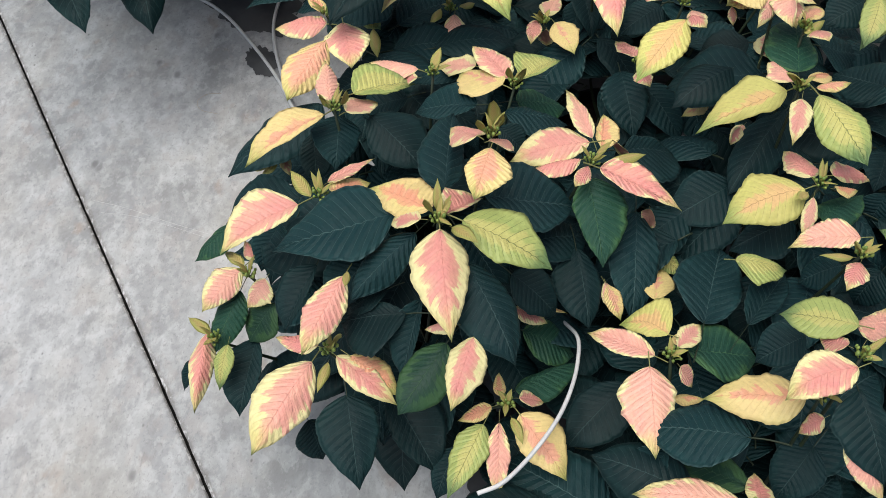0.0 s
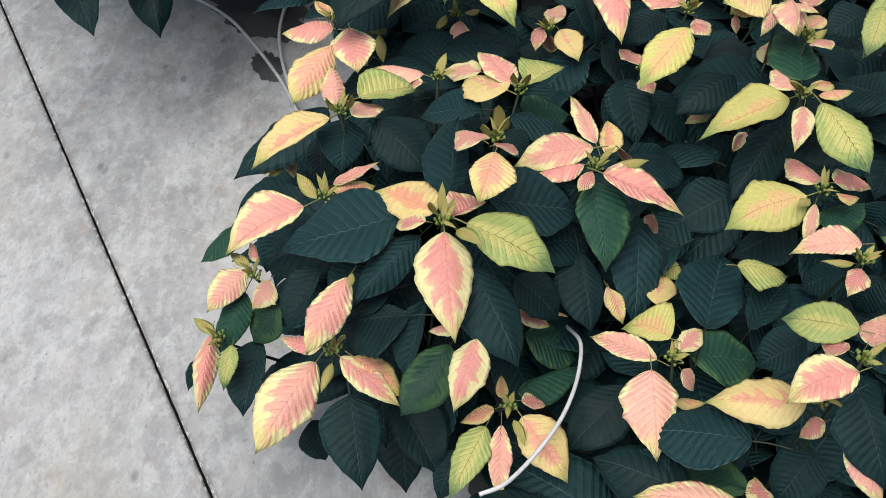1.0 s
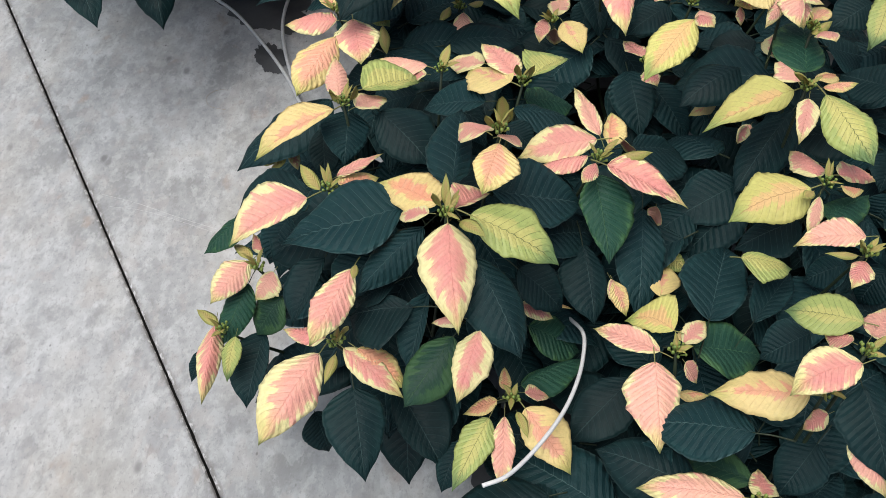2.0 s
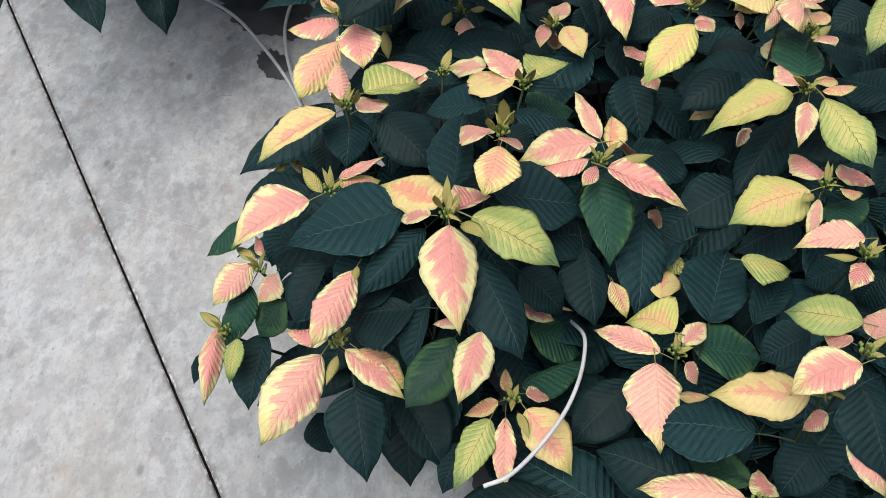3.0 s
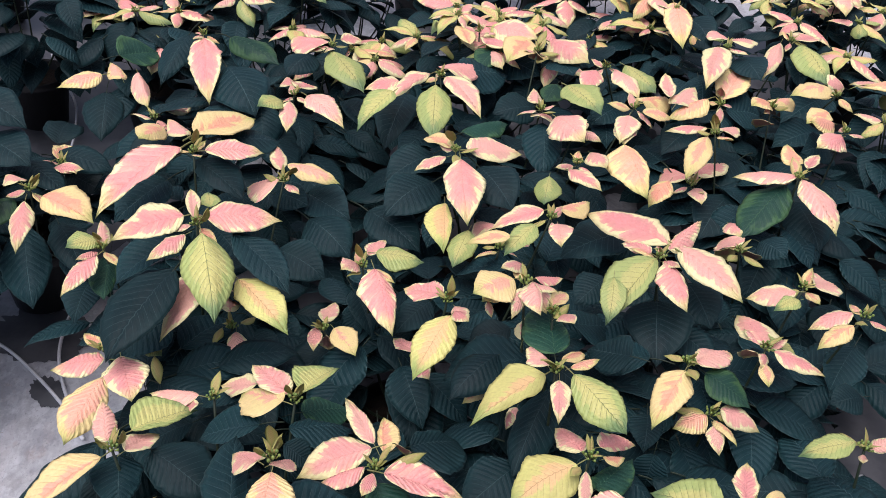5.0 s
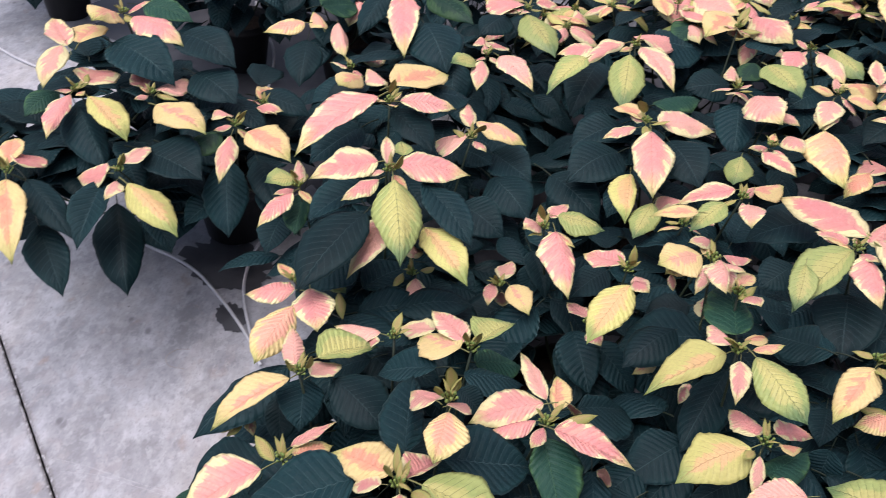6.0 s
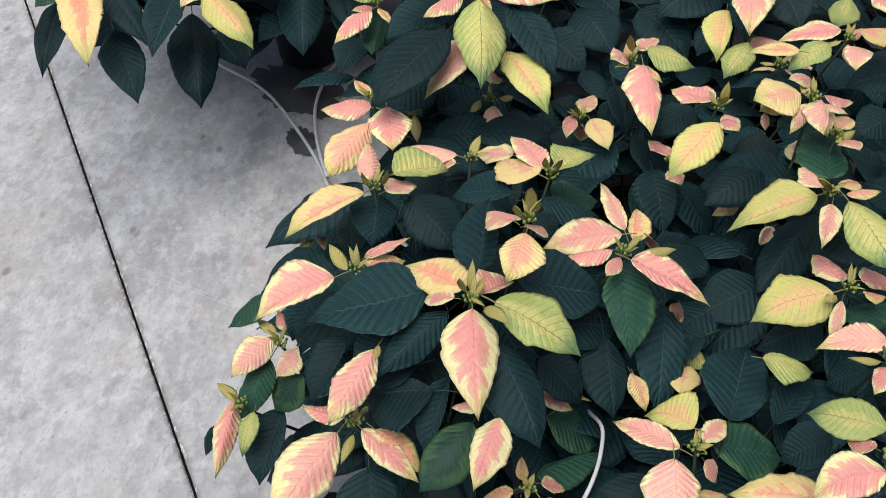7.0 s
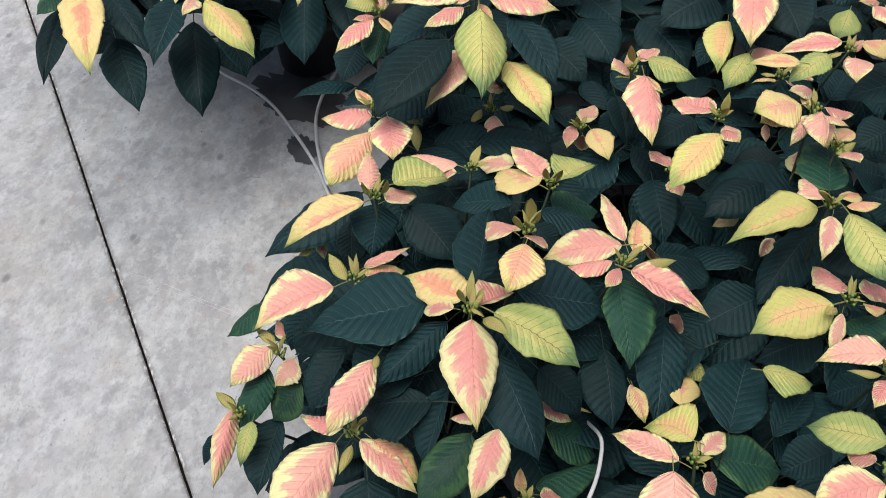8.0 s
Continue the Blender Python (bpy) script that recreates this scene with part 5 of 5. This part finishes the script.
head(-0.199, 2.205, 0.450)
fuller(-0.199, 2.205, 0.450)
leaf("p", -0.177, 2.240, 0.450, 66, -14, 0.127, 0.062, 2, FLAT_BLADES)
leaf("p", -0.266, 2.465, 0.450, -77, -3, 0.183, 0.046, 0, shape=(0.40, 0.52, 0.00))
leaf("c", -0.191, 2.168, 0.450, -108, 6, 0.090, 0.052, -15)
leaf("c", -0.355, 2.452, 0.450, -148, -3, 0.118, 0.070, -13)
leaf("c", -0.302, 2.430, 0.450, 112, -1, 0.114, 0.046, 2, FLAT_BLADES)
leaf("g", -0.337, 2.646, 0.420, 55, -16, 0.163, 0.121, 32, FLAT_BLADES)
leaf("d", -0.342, 2.410, 0.420, -89, -16, 0.182, 0.103, -2)
head(0.245, 2.414, 0.550)
fuller(0.245, 2.414, 0.550)
leaf("y", 0.238, 2.373, 0.550, -65, -13, 0.171, 0.096, 1, shape=(0.51, 0.40, 0.00))
leaf("p", 0.207, 2.407, 0.550, 109, -13, 0.186, 0.099, -13, FLAT_BLADES)
leaf("d", 0.195, 2.420, 0.520, -125, -4, 0.129, 0.092, -11)
leaf("p", 0.269, 2.456, 0.550, 23, -12, 0.067, 0.040, 28, FLAT_BLADES)
undergrowth(72, 0.18, 0.42, 0.29)
undergrowth(14, 0.38, 0.49, 0.10)
undergrowth(30, 0.29, 0.405, 0.22)
plant(1.22, 1.72)
head(1.207, 1.677, 0.560)
fuller(1.207, 1.677, 0.560)
leaf("p", 1.202, 1.678, 0.560, 155, -12, 0.128, 0.052, -5, shape=(0.61, 0.43, 0.00))
leaf("p", 1.209, 1.666, 0.560, -90, -10, 0.165, 0.075, -2, shape=(0.62, 0.37, 0.00))
leaf("g", 1.193, 1.693, 0.530, -143, -19, 0.180, 0.099, 3, shape=(0.48, 0.45, 0.00))
leaf("c", 1.222, 1.725, 0.560, 71, -3, 0.119, 0.049, -3, FLAT_BLADES)
leaf("p", 1.245, 1.713, 0.560, 45, 1, 0.082, 0.031, -1, FLAT_BLADES)
leaf("d", 1.244, 1.717, 0.470, -93, -11, 0.156, 0.112, 15)
head(1.100, 1.884, 0.560)
fuller(1.100, 1.884, 0.560)
leaf("c", 1.073, 1.866, 0.560, -127, -14, 0.154, 0.057, -2, shape=(0.49, 0.40, 0.00))
leaf("p", 1.089, 1.907, 0.560, 175, -6, 0.096, 0.034, -8, shape=(0.45, 0.40, 0.00))
leaf("p", 1.124, 1.893, 0.560, 41, -15, 0.101, 0.048, 2, FLAT_BLADES)
leaf("t", 1.109, 1.906, 0.560, -133, 54, 0.062, 0.022, -4)
leaf("d", 1.130, 2.062, 0.470, -143, -10, 0.131, 0.093, -9)
head(1.430, 1.882, 0.560)
fuller(1.430, 1.882, 0.560)
leaf("p", 1.408, 1.855, 0.560, -149, 3, 0.111, 0.068, -17)
leaf("c", 1.424, 1.925, 0.560, -160, 14, 0.089, 0.056, -27)
leaf("d", 1.455, 1.948, 0.470, -157, 12, 0.120, 0.096, -31)
head(1.187, 2.053, 0.550)
fuller(1.187, 2.053, 0.550)
leaf("c", 1.166, 2.084, 0.550, -161, -16, 0.124, 0.063, 2)
leaf("c", 1.270, 2.199, 0.490, 50, 11, 0.195, 0.088, -0, FLAT_BLADES)
leaf("p", 1.203, 2.091, 0.550, -126, 54, 0.047, 0.024, 1)
leaf("d", 1.287, 2.194, 0.460, 17, -18, 0.149, 0.119, 35)
leaf("d", 1.240, 2.176, 0.460, -157, 1, 0.112, 0.088, -21)
head(1.330, 2.058, 0.540)
fuller(1.330, 2.058, 0.540)
leaf("c", 1.331, 2.077, 0.540, -144, 13, 0.098, 0.057, -17)
leaf("c", 1.349, 2.083, 0.540, 39, -14, 0.139, 0.071, 2, FLAT_BLADES)
leaf("p", 1.281, 1.975, 0.540, 75, -34, 0.103, 0.052, 9, FLAT_BLADES)
leaf("d", 1.642, 2.289, 0.450, -157, -15, 0.195, 0.132, -5)
leaf("d", 1.504, 2.089, 0.450, -164, -8, 0.155, 0.109, -15)
head(1.039, 1.820, 0.460)
fuller(1.039, 1.820, 0.460)
leaf("p", 1.067, 1.863, 0.460, 39, -10, 0.168, 0.080, -2, FLAT_BLADES)
leaf("p", 1.035, 1.845, 0.460, 88, -20, 0.146, 0.077, -11, FLAT_BLADES)
leaf("c", 0.991, 1.837, 0.460, -138, -19, 0.092, 0.050, -4)
leaf("p", 1.040, 1.802, 0.460, -100, 2, 0.071, 0.042, 10)
leaf("d", 1.237, 1.984, 0.430, -149, -11, 0.192, 0.131, -13)
leaf("d", 1.137, 1.818, 0.430, -133, -13, 0.169, 0.115, -6)
leaf("d", 1.030, 1.984, 0.430, 88, -16, 0.192, 0.147, -21, FLAT_BLADES)
leaf("p", 1.060, 1.655, 0.460, -96, 11, 0.072, 0.042, 16)
head(1.005, 1.495, 0.500)
fuller(1.005, 1.495, 0.500)
leaf("p", 1.007, 1.514, 0.500, 80, -28, 0.106, 0.063, -27, FLAT_BLADES)
leaf("p", 1.013, 1.495, 0.500, 41, -39, 0.111, 0.057, -12, FLAT_BLADES)
leaf("c", 0.985, 1.505, 0.500, 78, -54, 0.072, 0.039, 9, FLAT_BLADES)
leaf("d", 1.088, 1.566, 0.470, -76, 10, 0.084, 0.067, 32)
undergrowth(80, 0.18, 0.44, 0.29)
undergrowth(14, 0.38, 0.49, 0.10)
undergrowth(30, 0.29, 0.405, 0.22)
plant(1.28, 2.42)
head(1.337, 2.368, 0.570)
fuller(1.337, 2.368, 0.570)
leaf("p", 1.314, 2.369, 0.570, -120, -10, 0.210, 0.079, -2, shape=(0.52, 0.31, 0.00))
leaf("p", 1.370, 2.411, 0.570, 37, -16, 0.153, 0.062, 1, shape=(0.20, 0.20, 0.00))
leaf("p", 1.345, 2.427, 0.570, 74, -12, 0.147, 0.071, 2, FLAT_BLADES)
leaf("d", 1.377, 2.362, 0.540, -87, -3, 0.132, 0.102, 18)
head(1.569, 2.442, 0.560)
fuller(1.569, 2.442, 0.560)
leaf("p", 1.526, 2.423, 0.560, -127, -12, 0.190, 0.051, -2, shape=(0.51, 0.48, 0.00))
leaf("y", 1.586, 2.405, 0.560, -97, -6, 0.208, 0.089, 4, shape=(0.36, 0.52, 0.00))
leaf("p", 1.587, 2.443, 0.560, 41, -12, 0.187, 0.091, -1, FLAT_BLADES)
head(1.309, 2.688, 0.560)
fuller(1.309, 2.688, 0.560)
leaf("c", 1.322, 2.740, 0.560, -103, -9, 0.253, 0.085, 2, shape=(0.46, 0.48, 0.00))
leaf("d", 1.352, 2.677, 0.530, -85, -8, 0.164, 0.113, 13)
head(0.958, 2.279, 0.550)
fuller(0.958, 2.279, 0.550)
leaf("p", 0.924, 2.256, 0.550, -124, -8, 0.106, 0.063, -6)
leaf("p", 0.973, 2.251, 0.550, -75, -10, 0.122, 0.063, 2)
leaf("y", 1.015, 2.288, 0.550, -70, -8, 0.130, 0.080, 7)
head(1.514, 2.078, 0.560)
fuller(1.514, 2.078, 0.560)
leaf("c", 1.519, 2.118, 0.560, -166, -1, 0.128, 0.074, -12)
leaf("p", 1.525, 2.144, 0.560, 18, -17, 0.075, 0.060, 43)
leaf("c", 1.441, 1.984, 0.560, -148, -1, 0.097, 0.058, -12)
undergrowth(80, 0.18, 0.44, 0.29)
undergrowth(14, 0.38, 0.49, 0.10)
undergrowth(30, 0.29, 0.405, 0.22)
plant(0.95, 0.8)
head(0.934, 0.923, 0.550)
fuller(0.934, 0.923, 0.550)
leaf("y", 0.925, 0.935, 0.550, 174, -21, 0.082, 0.048, -1)
leaf("d", 1.069, 1.112, 0.460, -167, 5, 0.074, 0.059, -25)
head(0.698, 0.809, 0.560)
fuller(0.698, 0.809, 0.560)
leaf("p", 0.705, 0.835, 0.560, 63, -9, 0.092, 0.035, -3, FLAT_BLADES)
leaf("y", 0.669, 0.825, 0.560, 137, -19, 0.103, 0.076, -20, FLAT_BLADES)
leaf("c", 0.764, 0.824, 0.560, -176, 21, 0.050, 0.034, -19)
undergrowth(80, 0.18, 0.44, 0.27)
undergrowth(14, 0.38, 0.49, 0.10)
undergrowth(30, 0.29, 0.405, 0.22)

# plants further back and to the side
for spot in ((1.72, 1.25), (1.78, 2.0), (1.85, 2.75), (0.72, 2.62), (1.3, 3.05), (0.1, 2.92), (1.45, 0.75), (0.38, 3.30), (0.98, 3.50), (1.62, 3.45), (2.25, 3.05), (2.3, 2.35), (-0.25, 3.45), (2.2, 1.7), (0.7, 4.0), (1.28, 4.05), (0.12, 3.95), (1.9, 3.98)):
    wild_plant(*spot)
for spot in ((2.3, 3.65), (-1.0, 3.98), (-0.5, 4.25)):
    wild_plant(*spot, 5)
for spot in ((-0.68, 3.07), (-1.42, 3.40)):
    wild_plant(*spot, 6, 0.22, 0.62)
    undergrowth(70, 0.30, 0.54, 0.30)
# low filler plant, added to darken a shaded gap
wild_plant(0.36, 2.70, 4, 0.16, 0.44)
wild_plant(-0.30, 2.98, 5, 0.20, 0.46)
wild_plant(1.25, 2.85, 5, 0.2, 0.48)

# ---------- damp and painted-shade patches, tubes, tags ---
# damp floor beside the irrigation tubes
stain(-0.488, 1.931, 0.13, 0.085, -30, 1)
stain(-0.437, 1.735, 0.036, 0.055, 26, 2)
# shade between the plants painted onto the floor, which is damp in parts
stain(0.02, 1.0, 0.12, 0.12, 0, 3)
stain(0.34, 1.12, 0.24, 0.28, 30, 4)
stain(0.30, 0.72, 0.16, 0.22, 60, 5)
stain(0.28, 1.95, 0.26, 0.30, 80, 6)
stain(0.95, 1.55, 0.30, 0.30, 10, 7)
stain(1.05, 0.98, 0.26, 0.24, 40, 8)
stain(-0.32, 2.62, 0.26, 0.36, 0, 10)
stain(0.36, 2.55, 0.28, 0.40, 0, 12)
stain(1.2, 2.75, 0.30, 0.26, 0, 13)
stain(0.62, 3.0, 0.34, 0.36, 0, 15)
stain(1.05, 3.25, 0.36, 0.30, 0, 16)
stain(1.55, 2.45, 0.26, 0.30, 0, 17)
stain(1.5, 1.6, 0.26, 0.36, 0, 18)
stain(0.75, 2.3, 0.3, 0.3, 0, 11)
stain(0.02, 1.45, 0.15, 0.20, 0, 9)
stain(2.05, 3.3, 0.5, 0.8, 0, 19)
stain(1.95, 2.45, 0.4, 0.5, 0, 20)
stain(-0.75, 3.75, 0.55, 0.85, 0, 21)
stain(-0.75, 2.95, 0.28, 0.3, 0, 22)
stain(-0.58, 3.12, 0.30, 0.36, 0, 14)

drip_tube([(-0.76, 2.02, 0.006), (-0.698, 1.978, 0.005), (-0.62, 1.937, 0.005), (-0.547, 1.88, 0.005), (-0.466, 1.783, 0.005), (-0.405, 1.699, 0.005), (-0.371, 1.644, 0.006), (-0.33, 1.56, 0.02)])
drip_tube([(-0.36, 2.11, 0.07), (-0.403, 2.057, 0.03), (-0.427, 1.963, 0.02), (-0.428, 1.855, 0.018), (-0.407, 1.759, 0.018), (-0.376, 1.67, 0.02), (-0.34, 1.58, 0.04)])
drip_tube([(0.204, 0.822, 0.36), (0.216, 0.772, 0.4), (0.212, 0.721, 0.42), (0.2, 0.67, 0.435), (0.181, 0.623, 0.44), (0.151, 0.576, 0.44), (0.119, 0.539, 0.44), (0.09, 0.523, 0.44)], 0.0027)
drip_tube([(0.18, 0.72, 0.08), (0.242, 0.734, 0.1), (0.286, 0.736, 0.1), (0.334, 0.726, 0.1), (0.42, 0.68, 0.16)])
drip_tube([(0.38, 1.15, 0.12), (0.414, 1.214, 0.1), (0.441, 1.255, 0.1), (0.489, 1.45, 0.1), (0.52, 1.469, 0.1), (0.57, 1.50, 0.14)])
drip_tube([(-0.70, 3.4, 0.1), (-0.683, 3.324, 0.05), (-0.609, 3.185, 0.05), (-0.566, 3.028, 0.05), (-0.555, 2.817, 0.03), (-0.60, 2.70, 0.02)])
drip_tube([(-1.8, 3.25, 0.006), (-1.545, 3.056, 0.006), (-1.42, 2.967, 0.006), (-1.2, 2.85, 0.006)])


def plant_tag(x, y, z, turn):
    """A plastic label stake pushed into a pot."""
    root = new("plant_tag")
    root.matrix_basis = pose(x, y, z, -12, 0, turn)
    tagged(root, "red plastic label stake standing in a pot", "label", "label stakes")
    bm = bmesh.new()
    bmesh.ops.create_cube(bm, size=1, matrix=Matrix.Translation((0, 0, 0.05)) @ Matrix.Diagonal((0.028, 0.0016, 0.08, 1)))
    tip = bm.verts.new((0, 0, -0.03))
    low = sorted(bm.verts, key=lambda v: v.co.z)[1:5]
    for a, b in ((0, 1), (1, 3), (3, 2), (2, 0)):
        low2 = sorted(low, key=lambda v: (v.co.y, v.co.x))
        bm.faces.new((low2[a], low2[b], tip))
    bmesh.ops.bevel(bm, geom=[e for e in bm.edges if abs(e.verts[0].co.z - e.verts[1].co.z) < 1e-4], offset=0.0005, affect="EDGES", segments=1)
    part("stake", mesh_of("stake", bm, TAG, smooth=False), root)


plant_tag(-0.74, 2.985, 0.175, 10)
plant_tag(-0.83, 3.03, 0.30, -20)


# a faint brown curl stained on the floor, modelled as a thin tube
def curl_mark(points):
    bm = bmesh.new()
    tube(bm, spline(points, 8), 0.0005, 5)
    ob = new("curl_mark", mesh_of("curl_mark", bm, plain("curl_brown", (0.40, 0.36, 0.31), (0.34, 0.29, 0.24), 30, 0.8)))
    tagged(ob, "thin brown curl mark on the concrete floor, laid as a tube", "plant debris")


# a faint white floor scratch, modelled as a hair-thin tube
def thread(points):
    bm = bmesh.new()
    tube(bm, spline(points, 8), 0.0003, 5)
    ob = new("thread", mesh_of("thread", bm, plain("scratch_white", (0.66, 0.66, 0.68), (0.50, 0.50, 0.52), 20, 0.6)))
    tagged(ob, "fine white scratch on the concrete floor, laid as a thin tube", "thread")


thread([(-0.668, 1.246, 0.0004), (-0.60, 1.243, 0.0004), (-0.52, 1.224, 0.0004), (-0.45, 1.204, 0.0004)])
thread([(-0.692, 1.276, 0.0004), (-0.62, 1.262, 0.0004), (-0.53, 1.235, 0.0004), (-0.442, 1.212, 0.0004)])
curl_mark([(-0.505, 1.615, 0.0006), (-0.535, 1.61, 0.0006), (-0.552, 1.585, 0.0006), (-0.538, 1.558, 0.0006), (-0.50, 1.55, 0.0006)])
